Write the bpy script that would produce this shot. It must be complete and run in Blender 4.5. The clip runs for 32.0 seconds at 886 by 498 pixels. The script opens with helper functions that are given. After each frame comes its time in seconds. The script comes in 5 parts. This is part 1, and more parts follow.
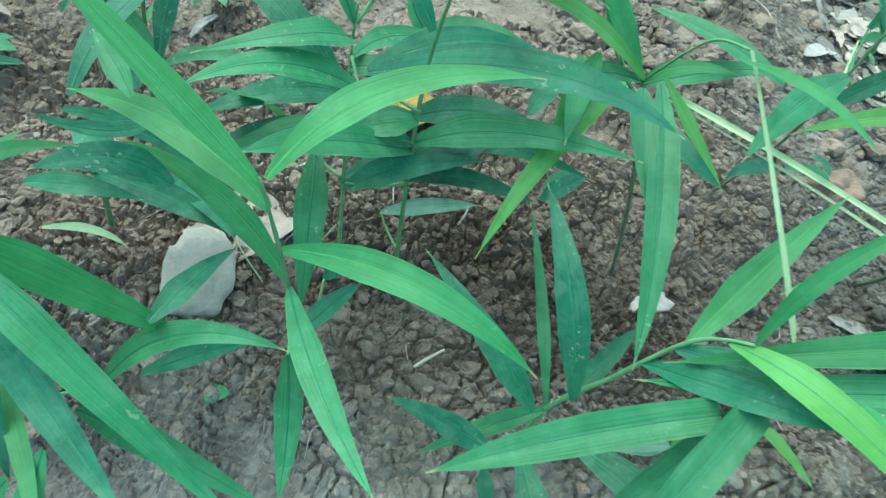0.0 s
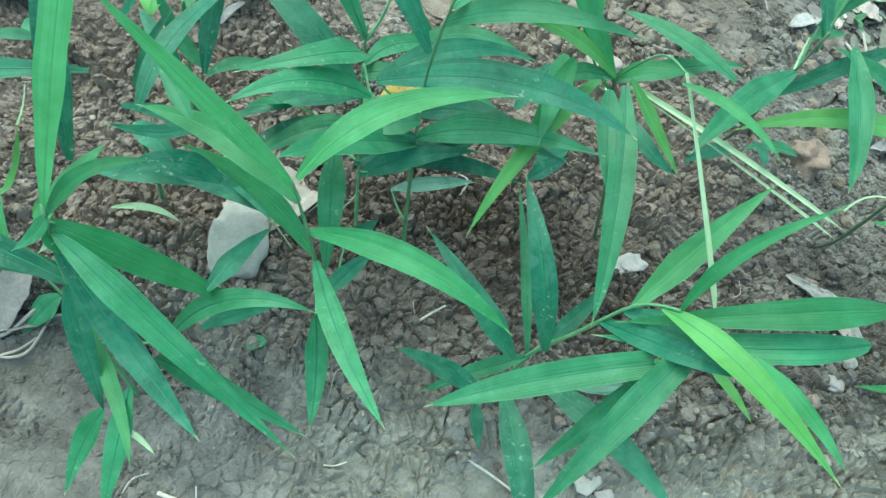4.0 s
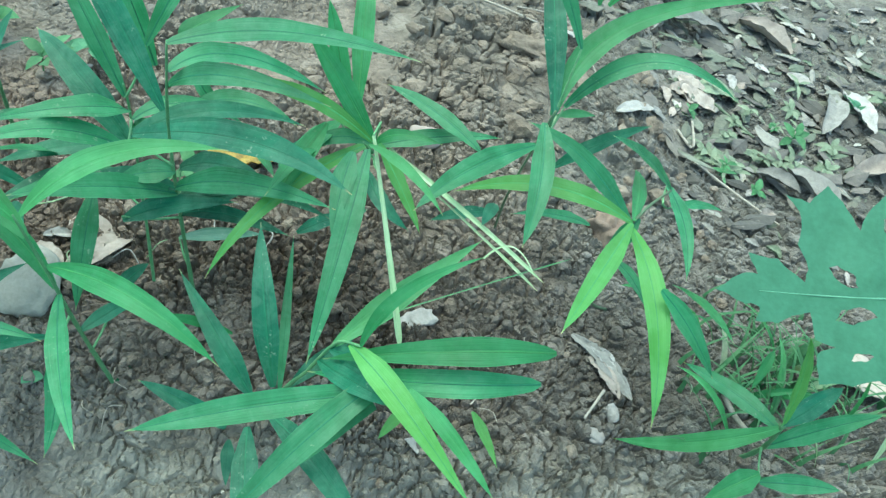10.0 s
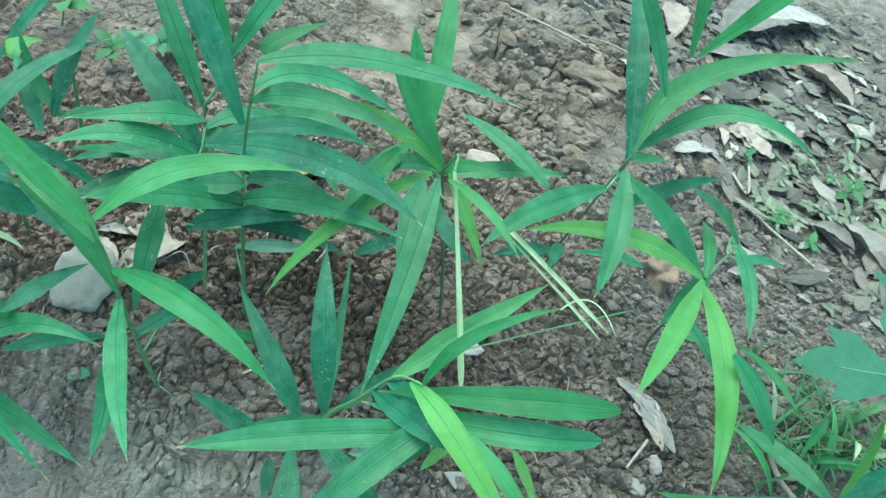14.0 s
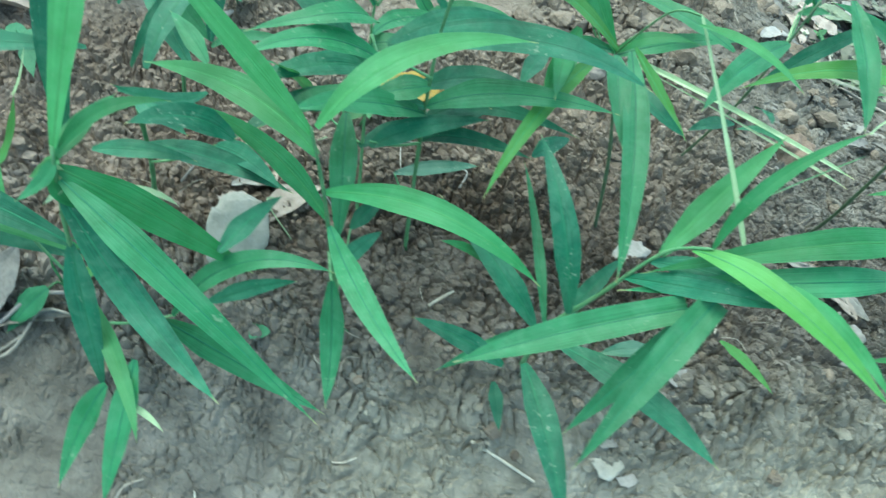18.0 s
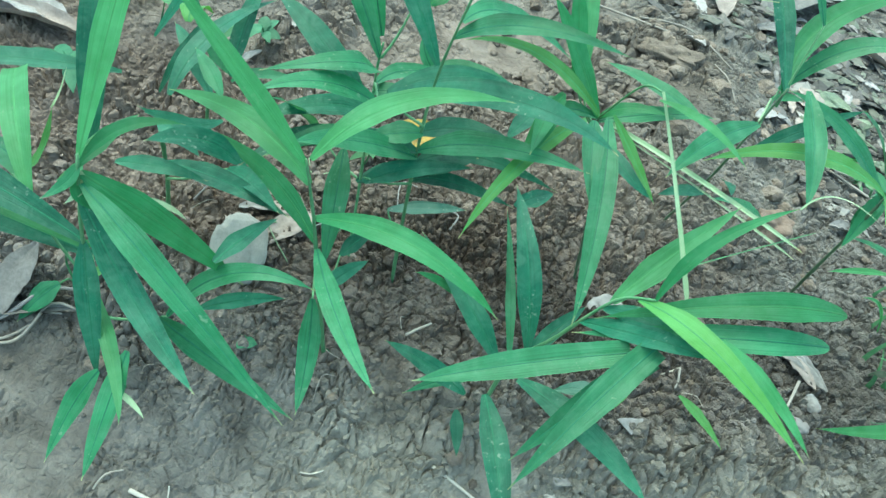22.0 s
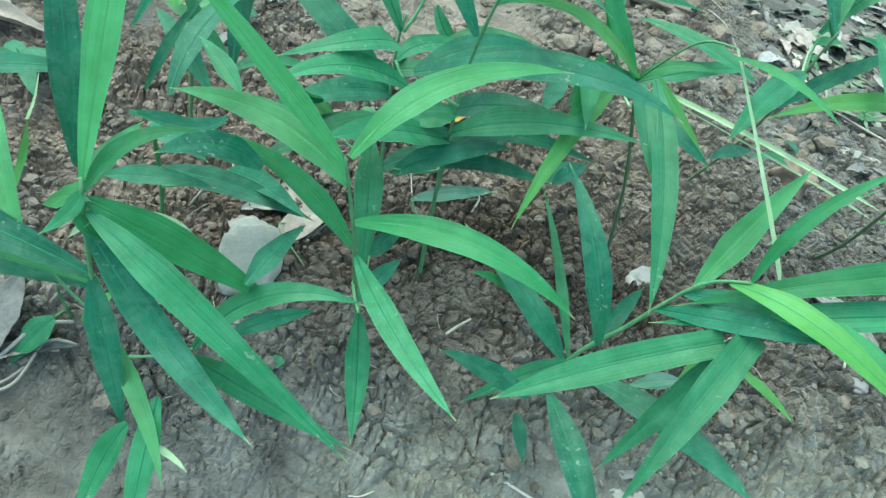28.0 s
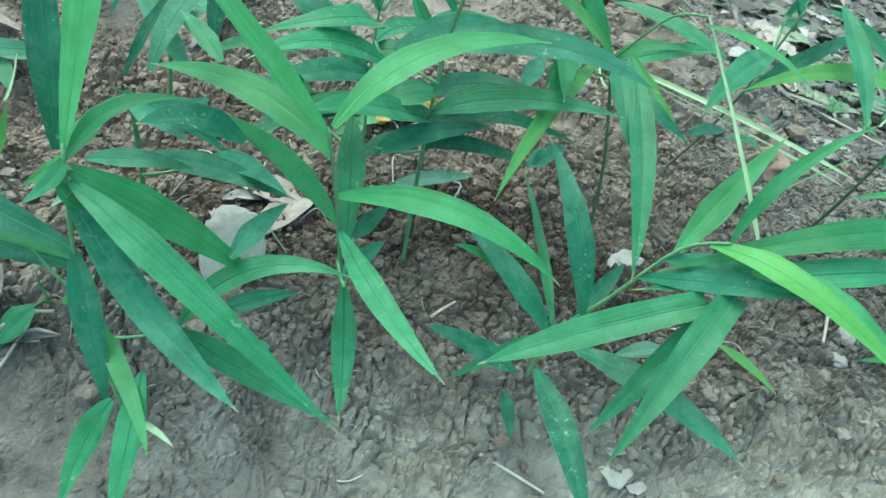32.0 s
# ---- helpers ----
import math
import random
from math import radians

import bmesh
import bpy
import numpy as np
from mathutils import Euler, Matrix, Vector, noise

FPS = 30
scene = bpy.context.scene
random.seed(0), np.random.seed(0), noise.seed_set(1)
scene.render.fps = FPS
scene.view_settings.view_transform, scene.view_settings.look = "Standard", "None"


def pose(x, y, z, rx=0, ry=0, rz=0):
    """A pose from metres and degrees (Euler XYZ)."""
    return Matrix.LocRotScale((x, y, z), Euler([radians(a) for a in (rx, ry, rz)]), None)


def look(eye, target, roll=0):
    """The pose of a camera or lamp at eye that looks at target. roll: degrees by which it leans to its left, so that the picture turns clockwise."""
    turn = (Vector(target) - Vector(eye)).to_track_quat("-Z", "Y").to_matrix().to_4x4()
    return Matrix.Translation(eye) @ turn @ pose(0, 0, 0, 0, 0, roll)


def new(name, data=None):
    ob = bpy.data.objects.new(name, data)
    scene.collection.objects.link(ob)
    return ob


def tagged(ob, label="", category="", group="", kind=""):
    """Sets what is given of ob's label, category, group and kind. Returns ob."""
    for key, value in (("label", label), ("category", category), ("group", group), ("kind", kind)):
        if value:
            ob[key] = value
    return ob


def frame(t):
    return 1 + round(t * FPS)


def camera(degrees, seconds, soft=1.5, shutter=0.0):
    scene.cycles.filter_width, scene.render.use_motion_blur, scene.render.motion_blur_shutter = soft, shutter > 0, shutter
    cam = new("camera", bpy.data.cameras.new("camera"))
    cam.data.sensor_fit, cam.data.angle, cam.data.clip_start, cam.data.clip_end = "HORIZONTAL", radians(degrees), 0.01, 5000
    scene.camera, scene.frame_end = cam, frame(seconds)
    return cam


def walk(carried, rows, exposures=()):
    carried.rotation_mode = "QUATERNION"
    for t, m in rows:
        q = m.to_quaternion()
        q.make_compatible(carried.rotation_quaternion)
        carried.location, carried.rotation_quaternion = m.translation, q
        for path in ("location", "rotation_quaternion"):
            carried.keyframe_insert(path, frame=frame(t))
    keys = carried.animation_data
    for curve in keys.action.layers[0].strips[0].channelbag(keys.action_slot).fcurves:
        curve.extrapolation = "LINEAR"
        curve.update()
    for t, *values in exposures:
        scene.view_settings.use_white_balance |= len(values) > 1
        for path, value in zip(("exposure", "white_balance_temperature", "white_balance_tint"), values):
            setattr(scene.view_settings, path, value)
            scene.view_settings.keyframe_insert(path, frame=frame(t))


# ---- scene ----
cam = camera(65.0, 32.0, soft=1.4, shutter=0.4)
# seconds, eye in metres, turn in degrees
PATH = [
    (0.0, -0.0110, -0.2889, 0.4801, 39.59, -9.03, 10.56),
    (0.5, -0.0109, -0.3037, 0.5348, 36.23, -9.72, 10.31),
    (1.0, -0.0117, -0.3189, 0.5672, 36.10, -8.78, 9.64),
    (1.5, -0.0172, -0.3354, 0.5843, 36.88, -8.38, 10.38),
    (2.0, -0.0017, -0.3500, 0.5834, 36.38, -8.68, 9.93),
    (2.5, -0.0076, -0.3522, 0.5805, 37.08, -7.84, 13.21),
    (4.5, 0.0067, -0.3194, 0.5709, 34.21, -7.04, 9.17),
    (5.0, 0.0511, -0.3203, 0.5777, 36.40, -5.19, 6.15),
    (5.5, 0.0626, -0.3170, 0.5836, 38.15, -6.61, 7.01),
    (6.0, 0.0925, -0.3199, 0.5900, 39.67, -8.96, 12.15),
    (6.5, 0.0874, -0.3241, 0.5841, 39.90, -9.63, 16.72),
    (7.0, 0.0976, -0.3367, 0.5846, 40.38, -9.81, 16.90),
    (7.5, 0.1079, -0.3453, 0.5872, 39.54, -10.33, 19.27),
    (8.0, 0.1109, -0.3297, 0.5922, 39.96, -10.28, 19.46),
    (8.5, 0.1288, -0.3347, 0.5948, 40.71, -11.63, 16.67),
    (9.0, 0.1570, -0.3483, 0.6046, 40.99, -11.51, 12.92),
    (9.5, 0.1780, -0.3389, 0.6121, 40.49, -11.75, 12.53),
    (10.0, 0.1831, -0.3345, 0.6251, 40.66, -10.72, 11.67),
    (10.5, 0.1751, -0.3310, 0.6224, 40.63, -11.27, 12.52),
    (11.0, 0.1754, -0.3298, 0.6204, 40.83, -10.23, 12.05),
    (11.5, 0.1618, -0.3216, 0.6237, 40.35, -10.60, 14.10),
    (12.0, 0.1571, -0.3150, 0.6305, 40.20, -11.65, 15.99),
    (12.5, 0.1479, -0.3190, 0.6315, 40.26, -12.14, 16.76),
    (13.0, 0.1421, -0.3211, 0.6220, 39.81, -13.32, 17.61),
    (13.5, 0.1435, -0.3207, 0.6249, 40.31, -12.78, 18.19),
    (15.5, 0.1079, -0.3286, 0.6020, 39.63, -14.38, 9.39),
    (16.0, 0.0973, -0.3611, 0.5781, 40.04, -13.23, 15.92),
    (16.5, 0.0786, -0.3700, 0.5621, 38.25, -9.34, 20.37),
    (17.0, 0.0531, -0.3837, 0.5472, 37.10, -8.45, 21.12),
    (17.5, 0.0329, -0.3810, 0.5261, 36.68, -7.11, 15.00),
    (18.0, -0.0241, -0.3792, 0.5112, 40.32, -8.99, 8.09),
    (18.5, -0.0910, -0.3778, 0.4943, 41.62, -8.07, 6.99),
    (19.0, -0.1054, -0.3788, 0.4933, 41.94, -9.15, 7.02),
    (19.5, -0.0849, -0.3773, 0.5047, 42.10, -9.24, 7.17),
    (20.0, -0.0691, -0.3944, 0.5190, 43.31, -10.69, 8.52),
    (20.5, -0.0624, -0.4140, 0.5222, 43.97, -10.76, 10.19),
    (21.0, -0.0435, -0.4180, 0.5237, 43.88, -10.79, 9.78),
    (21.5, -0.0193, -0.4180, 0.5283, 42.71, -11.59, 10.24),
    (22.0, 0.0084, -0.4141, 0.5444, 43.42, -11.59, 13.11),
    (22.5, 0.0564, -0.4052, 0.5610, 44.14, -9.79, 12.83),
    (23.0, 0.1166, -0.3829, 0.5623, 42.34, -11.69, 10.42),
    (23.5, 0.1208, -0.3793, 0.5590, 45.45, -10.88, 11.24),
    (24.0, 0.0918, -0.3951, 0.5627, 46.03, -12.05, 15.15),
    (24.5, 0.0555, -0.3917, 0.5469, 45.89, -12.44, 16.59),
    (25.0, 0.0170, -0.3608, 0.5419, 45.25, -11.03, 13.14),
    (25.5, -0.0184, -0.3405, 0.5299, 43.63, -10.60, 12.16),
    (27.5, -0.0649, -0.3545, 0.5088, 40.98, -10.93, 7.87),
    (28.0, -0.0625, -0.3686, 0.5054, 41.63, -10.62, 6.85),
    (28.5, -0.0672, -0.3729, 0.5041, 41.45, -11.37, 7.68),
    (29.0, -0.0653, -0.3857, 0.4983, 42.45, -10.81, 6.74),
    (29.5, -0.0739, -0.3932, 0.4944, 42.23, -11.25, 7.61),
    (30.0, -0.0738, -0.3929, 0.4927, 42.14, -11.41, 8.83),
    (30.5, -0.0732, -0.4003, 0.4958, 42.07, -11.15, 8.26),
    (31.0, -0.0701, -0.3945, 0.4910, 42.19, -11.01, 6.68),
    (31.5, -0.0692, -0.3934, 0.4871, 42.07, -10.11, 5.35),
    (32.0, -0.0591, -0.3933, 0.4862, 43.56, -10.88, 4.68),
]
walk(cam, [(t, pose(x, y, z, rx, ry, rz)) for t, x, y, z, rx, ry, rz in PATH],
     exposures=[(0.0, 1.97, 6150, -17), (32.0, 1.97, 6150, -17)])

# ---- world and light: open shade under a bright sky ----
world = bpy.data.worlds.new("sky")
scene.world = world
world.use_nodes = True
wn, wl = world.node_tree.nodes, world.node_tree.links
sky = wn.new("ShaderNodeTexSky")
sky.sky_type = "NISHITA"
sky.sun_disc = False
sky.sun_elevation, sky.sun_rotation = radians(72), radians(-54)
sky.air_density, sky.dust_density, sky.ozone_density = 1.0, 3.0, 1.0
wl.new(sky.outputs["Color"], wn["Background"].inputs["Color"])
wn["Background"].inputs["Strength"].default_value = 0.14
sun = new("sun", bpy.data.lights.new("sun", "SUN"))
sun.data.energy, sun.data.angle, sun.data.color = 0.65, radians(80), (1.0, 0.97, 0.90)
sun.matrix_world = look((-0.75, 0.55, 3.0), (0, 0.1, 0))


# ---- materials ----
def material(name):
    m = bpy.data.materials.new(name)
    m.use_nodes = True
    return m, m.node_tree.nodes, m.node_tree.links


def ramp(nodes, stops):
    r = nodes.new("ShaderNodeValToRGB")
    e = r.color_ramp.elements
    while len(e) < len(stops):
        e.new(0.5)
    for el, (p, c) in zip(e, stops):
        el.position, el.color = p, (*c, 1) if len(c) == 3 else c
    return r


def noise_node(nodes, links, co, scale, detail=4, rough=0.55, distort=0.0):
    n = nodes.new("ShaderNodeTexNoise")
    n.inputs["Scale"].default_value, n.inputs["Detail"].default_value = scale, detail
    n.inputs["Roughness"].default_value, n.inputs["Distortion"].default_value = rough, distort
    links.new(co, n.inputs["Vector"])
    return n.outputs["Fac"]


def mix(nodes, links, kind, fac, a, b):
    m = nodes.new("ShaderNodeMix")
    m.data_type, m.blend_type = "RGBA", kind
    for value, socket in ((fac, m.inputs["Factor"]), (a, m.inputs["A"]), (b, m.inputs["B"])):
        if hasattr(value, "is_linked"):
            links.new(value, socket)
        else:
            socket.default_value = value if isinstance(value, (int, float)) else (*value, 1)
    return m.outputs["Result"]


def math_node(nodes, links, op, a, b=0.0):
    m = nodes.new("ShaderNodeMath")
    m.operation = op
    for value, socket in ((a, m.inputs[0]), (b, m.inputs[1])):
        if hasattr(value, "is_linked"):
            links.new(value, socket)
        else:
            socket.default_value = value
    return m.outputs[0]


def bump(nodes, links, height, strength, distance, bsdf):
    b = nodes.new("ShaderNodeBump")
    b.inputs["Strength"].default_value, b.inputs["Distance"].default_value = strength, distance
    links.new(height, b.inputs["Height"])
    links.new(b.outputs["Normal"], bsdf.inputs["Normal"])
    return b


def blade_material(name, dark, light, rib, through_light, gloss=0.45, specks=0.35, crease_shade=0.6):
    """A leaf blade with parallel veins (u across, v along), a midrib, blotches, dust specks and light coming through."""
    m, n, l = material(name)
    bsdf, out = n["Principled BSDF"], n["Material Output"]
    uv = n.new("ShaderNodeUVMap").outputs["UV"]
    info = n.new("ShaderNodeObjectInfo")
    pos = n.new("ShaderNodeTexCoord").outputs["Object"]
    split = n.new("ShaderNodeSeparateXYZ")
    l.new(uv, split.inputs[0])
    # fine veins: noise stretched along the blade
    stretch = n.new("ShaderNodeMapping")
    stretch.inputs["Scale"].default_value = (27, 1.6, 1)
    l.new(uv, stretch.inputs["Vector"])
    shift = n.new("ShaderNodeVectorMath")
    shift.operation = "ADD"
    l.new(stretch.outputs["Vector"], shift.inputs[0])
    l.new(info.outputs["Random"], shift.inputs[1])
    veins = noise_node(n, l, shift.outputs["Vector"], 1.0, 3, 0.6, 0.15)
    blotch = noise_node(n, l, pos, 34, 4, 0.6, 0.3)
    streak = ramp(n, [(0.36, dark), (0.66, light)])
    blend = math_node(n, l, "ADD", math_node(n, l, "MULTIPLY", veins, 0.36), math_node(n, l, "MULTIPLY", blotch, 0.64))
    l.new(blend, streak.inputs["Fac"])
    col = streak.outputs["Color"]
    # shading of creases painted into the colour: a few dark lengthwise streaks
    long = n.new("ShaderNodeMapping")
    l.new(shift.outputs["Vector"], long.inputs["Vector"])
    long.inputs["Scale"].default_value = (0.21, 0.9, 1)
    folds = noise_node(n, l, long.outputs["Vector"], 1.0, 2, 0.5, 0.1)
    crease = ramp(n, [(0.54, (0, 0, 0)), (0.62, (1, 1, 1))])
    l.new(folds, crease.inputs["Fac"])
    col = mix(n, l, "MULTIPLY", math_node(n, l, "MULTIPLY", crease.outputs["Color"], crease_shade), col, (0.45, 0.58, 0.5))
    # midrib: a narrow band at the middle of the blade
    across = math_node(n, l, "ABSOLUTE", math_node(n, l, "SUBTRACT", split.outputs["X"], 0.5))
    ribmask = ramp(n, [(0.010, (1, 1, 1)), (0.04, (0, 0, 0))])
    l.new(across, ribmask.inputs["Fac"])
    col = mix(n, l, "MIX", math_node(n, l, "MULTIPLY", ribmask.outputs["Color"], 0.15), col, rib)
    # margins and tip fade to a dry, paler tone
    edge = ramp(n, [(0.455, (0, 0, 0)), (0.5, (1, 1, 1))])
    l.new(across, edge.inputs["Fac"])
    col = mix(n, l, "MIX", math_node(n, l, "MULTIPLY", edge.outputs["Color"], 0.3), col, light)
    tip = ramp(n, [(0.955, (0, 0, 0)), (1.0, (1, 1, 1))])
    l.new(split.outputs["Y"], tip.inputs["Fac"])
    col = mix(n, l, "MIX", math_node(n, l, "MULTIPLY", tip.outputs["Color"], 0.75), col, (0.42, 0.40, 0.20))
    # small difference of tone from leaf to leaf
    hsv = n.new("ShaderNodeHueSaturation")
    l.new(col, hsv.inputs["Color"])
    rng = n.new("ShaderNodeMapRange")
    rng.inputs["To Min"].default_value, rng.inputs["To Max"].default_value = 0.82, 1.16
    l.new(info.outputs["Random"], rng.inputs["Value"])
    l.new(rng.outputs["Result"], hsv.inputs["Value"])
    col = hsv.outputs["Color"]
    # a thin bloom of dried mud in cloudy patches
    cloud = noise_node(n, l, pos, 70, 6, 0.72, 0.6)
    bloom = ramp(n, [(0.44, (0, 0, 0)), (0.74, (1, 1, 1))])
    l.new(cloud, bloom.inputs["Fac"])
    col = mix(n, l, "MIX", math_node(n, l, "MULTIPLY", bloom.outputs["Color"], 0.10 + 0.5 * specks), col, (0.17, 0.31, 0.21))
    # dust and pale scuffs
    dust = noise_node(n, l, pos, 230, 2, 0.7)
    patch = noise_node(n, l, pos, 22, 2, 0.5)
    speck = ramp(n, [(0.65, (0, 0, 0)), (0.72, (1, 1, 1))])
    l.new(math_node(n, l, "ADD", math_node(n, l, "MULTIPLY", dust, 0.6), math_node(n, l, "MULTIPLY", patch, 0.45)), speck.inputs["Fac"])
    col = mix(n, l, "MIX", math_node(n, l, "MULTIPLY", speck.outputs["Color"], specks), col, (0.46, 0.5, 0.40))
    l.new(col, bsdf.inputs["Base Color"])
    bsdf.inputs["Roughness"].default_value = gloss
    bsdf.inputs["Specular IOR Level"].default_value = 0.3
    bump(n, l, math_node(n, l, "SUBTRACT", math_node(n, l, "SUBTRACT", veins, crease.outputs["Color"]), math_node(n, l, "MULTIPLY", ribmask.outputs["Color"], 0.8)), 0.30, 0.0008, bsdf)
    trans = n.new("ShaderNodeBsdfTranslucent")
    l.new(mix(n, l, "MULTIPLY", 1.0, col, (1.25, 1.2, 0.75)), trans.inputs["Color"])
    both = n.new("ShaderNodeMixShader")
    both.inputs[0].default_value = through_light
    l.new(bsdf.outputs[0], both.inputs[1])
    l.new(trans.outputs[0], both.inputs[2])
    l.new(both.outputs[0], out.inputs["Surface"])
    return m


def plain_material(name, a, b, scale=60, rough=0.8, depth=0.002, through_light=0.0, fine=3.0):
    """A mottled natural surface between two tones, with fine relief."""
    m, n, l = material(name)
    bsdf = n["Principled BSDF"]
    co = n.new("ShaderNodeTexCoord").outputs["Object"]
    info = n.new("ShaderNodeObjectInfo")
    big = noise_node(n, l, co, scale, 5, 0.62, 0.4)
    small = noise_node(n, l, co, scale * fine * 2, 3, 0.6)
    tone = ramp(n, [(0.3, a), (0.7, b)])
    l.new(math_node(n, l, "ADD", math_node(n, l, "MULTIPLY", big, 0.65), math_node(n, l, "MULTIPLY", small, 0.35)), tone.inputs["Fac"])
    hsv = n.new("ShaderNodeHueSaturation")
    rng = n.new("ShaderNodeMapRange")
    rng.inputs["To Min"].default_value, rng.inputs["To Max"].default_value = 0.8, 1.18
    l.new(info.outputs["Random"], rng.inputs["Value"])
    l.new(rng.outputs["Result"], hsv.inputs["Value"])
    l.new(tone.outputs["Color"], hsv.inputs["Color"])
    l.new(hsv.outputs["Color"], bsdf.inputs["Base Color"])
    bsdf.inputs["Roughness"].default_value = rough
    bsdf.inputs["Specular IOR Level"].default_value = 0.25
    bump(n, l, math_node(n, l, "ADD", big, math_node(n, l, "MULTIPLY", small, 0.5)), 0.6, depth, bsdf)
    if through_light:
        trans = n.new("ShaderNodeBsdfTranslucent")
        l.new(hsv.outputs["Color"], trans.inputs["Color"])
        both = n.new("ShaderNodeMixShader")
        both.inputs[0].default_value = through_light
        l.new(bsdf.outputs[0], both.inputs[1])
        l.new(trans.outputs[0], both.inputs[2])
        l.new(both.outputs[0], n["Material Output"].inputs["Surface"])
    return m


def soil_material(name, islands):
    """Crumbly loam: grey-brown, redder on the dug bed, paler where it is trodden; painted shade under the shoots,
    darker patches and fine grain.
    """
    m, n, l = material(name)
    bsdf = n["Principled BSDF"]
    geo = n.new("ShaderNodeNewGeometry")
    co = geo.outputs["Position"]
    wide = noise_node(n, l, co, 3.2, 4, 0.55, 0.3)
    mid = noise_node(n, l, co, 26, 5, 0.6, 0.2)
    grain = noise_node(n, l, co, 240, 4, 0.7)
    tone = ramp(n, [(0.30, (0.072, 0.067, 0.057)), (0.5, (0.136, 0.129, 0.112)), (0.72, (0.228, 0.219, 0.194))])
    l.new(math_node(n, l, "ADD", math_node(n, l, "MULTIPLY", mid, 0.82), math_node(n, l, "MULTIPLY", grain, 0.18)), tone.inputs["Fac"])
    col = tone.outputs["Color"]
    # redder loam where the bed was dug, pale grey clay where the ground is trodden
    lay = n.new("ShaderNodeAttribute")
    lay.attribute_name = "soil_kind"
    kinds = n.new("ShaderNodeSeparateColor")
    l.new(lay.outputs["Color"], kinds.inputs["Color"])
    patch = ramp(n, [(0.36, (0.25, 0.25, 0.25)), (0.62, (1, 1, 1))])
    l.new(wide, patch.inputs["Fac"])
    col = mix(n, l, "MULTIPLY", math_node(n, l, "MULTIPLY", kinds.outputs["Red"], patch.outputs["Color"]), col, (1.14, 0.97, 0.87))
    # leaf shade under the shoots and other dark patches, multiplied into the colour
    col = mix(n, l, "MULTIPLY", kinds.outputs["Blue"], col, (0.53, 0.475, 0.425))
    # pale trodden clay, lifted further by haze painted into the furrow's colour
    col = mix(n, l, "MULTIPLY", kinds.outputs["Green"], col, (1.62, 1.64, 1.49))
    if islands == "object":
        col = mix(n, l, "MULTIPLY", 1.0, col, (1.20, 1.06, 0.94))
    else:
        col = mix(n, l, "MULTIPLY", lay.outputs["Alpha"], col, (0.74, 0.76, 0.77))
    if islands:
        hsv = n.new("ShaderNodeHueSaturation")
        rng = n.new("ShaderNodeMapRange")
        rng.inputs["To Min"].default_value, rng.inputs["To Max"].default_value = 0.84, 1.14
        if islands == "object":
            l.new(n.new("ShaderNodeObjectInfo").outputs["Random"], rng.inputs["Value"])
        else:
            l.new(geo.outputs["Random Per Island"], rng.inputs["Value"])
        l.new(rng.outputs["Result"], hsv.inputs["Value"])
        l.new(col, hsv.inputs["Color"])
        col = hsv.outputs["Color"]
    l.new(col, bsdf.inputs["Base Color"])
    bsdf.inputs["Roughness"].default_value = 0.92
    bsdf.inputs["Specular IOR Level"].default_value = 0.2
    # flakes too small to be built: relief alone
    warp = n.new("ShaderNodeVectorMath")
    warp.operation = "MULTIPLY_ADD"
    warp.inputs[1].default_value = (0.010, 0.010, 0.010)
    jitter = n.new("ShaderNodeTexNoise")
    jitter.inputs["Scale"].default_value = 110
    l.new(co, jitter.inputs["Vector"])
    l.new(jitter.outputs["Color"], warp.inputs[0])
    l.new(co, warp.inputs[2])
    flakes = []
    for scale in (105, 230):
        v = n.new("ShaderNodeTexVoronoi")
        v.feature = "DISTANCE_TO_EDGE"
        v.inputs["Scale"].default_value = scale
        l.new(warp.outputs["Vector"], v.inputs["Vector"])
        flat = ramp(n, [(0.0, (0, 0, 0)), (0.16, (1, 1, 1))])
        l.new(v.outputs["Distance"], flat.inputs["Fac"])
        flakes.append(flat.outputs["Color"])
    lumps = math_node(n, l, "ADD", flakes[0], math_node(n, l, "MULTIPLY", flakes[1], 0.4))
    # trodden ground is smoother than the dug bed
    firm = math_node(n, l, "SUBTRACT", 0.22, math_node(n, l, "MULTIPLY", kinds.outputs["Green"], 0.18))
    rough_relief = math_node(n, l, "ADD", math_node(n, l, "MULTIPLY", mid, 0.8), math_node(n, l, "MULTIPLY", grain, 0.22))
    bump(n, l, math_node(n, l, "ADD", rough_relief, math_node(n, l, "MULTIPLY", lumps, firm)), 0.9, 0.004, bsdf)
    return m


def litter_material(name, tones):
    """Shreds of dead leaf, each with a tone of its own."""
    m, n, l = material(name)
    bsdf = n["Principled BSDF"]
    geo = n.new("ShaderNodeNewGeometry")
    pick = ramp(n, tones)
    l.new(geo.outputs["Random Per Island"], pick.inputs["Fac"])
    mottle = noise_node(n, l, geo.outputs["Position"], 120, 4, 0.65, 0.3)
    shade = ramp(n, [(0.3, (0.7, 0.7, 0.7)), (0.7, (1.15, 1.12, 1.08))])
    l.new(mottle, shade.inputs["Fac"])
    l.new(mix(n, l, "MULTIPLY", 1.0, pick.outputs["Color"], shade.outputs["Color"]), bsdf.inputs["Base Color"])
    bsdf.inputs["Roughness"].default_value = 0.85
    bump(n, l, mottle, 0.6, 0.002, bsdf)
    return m


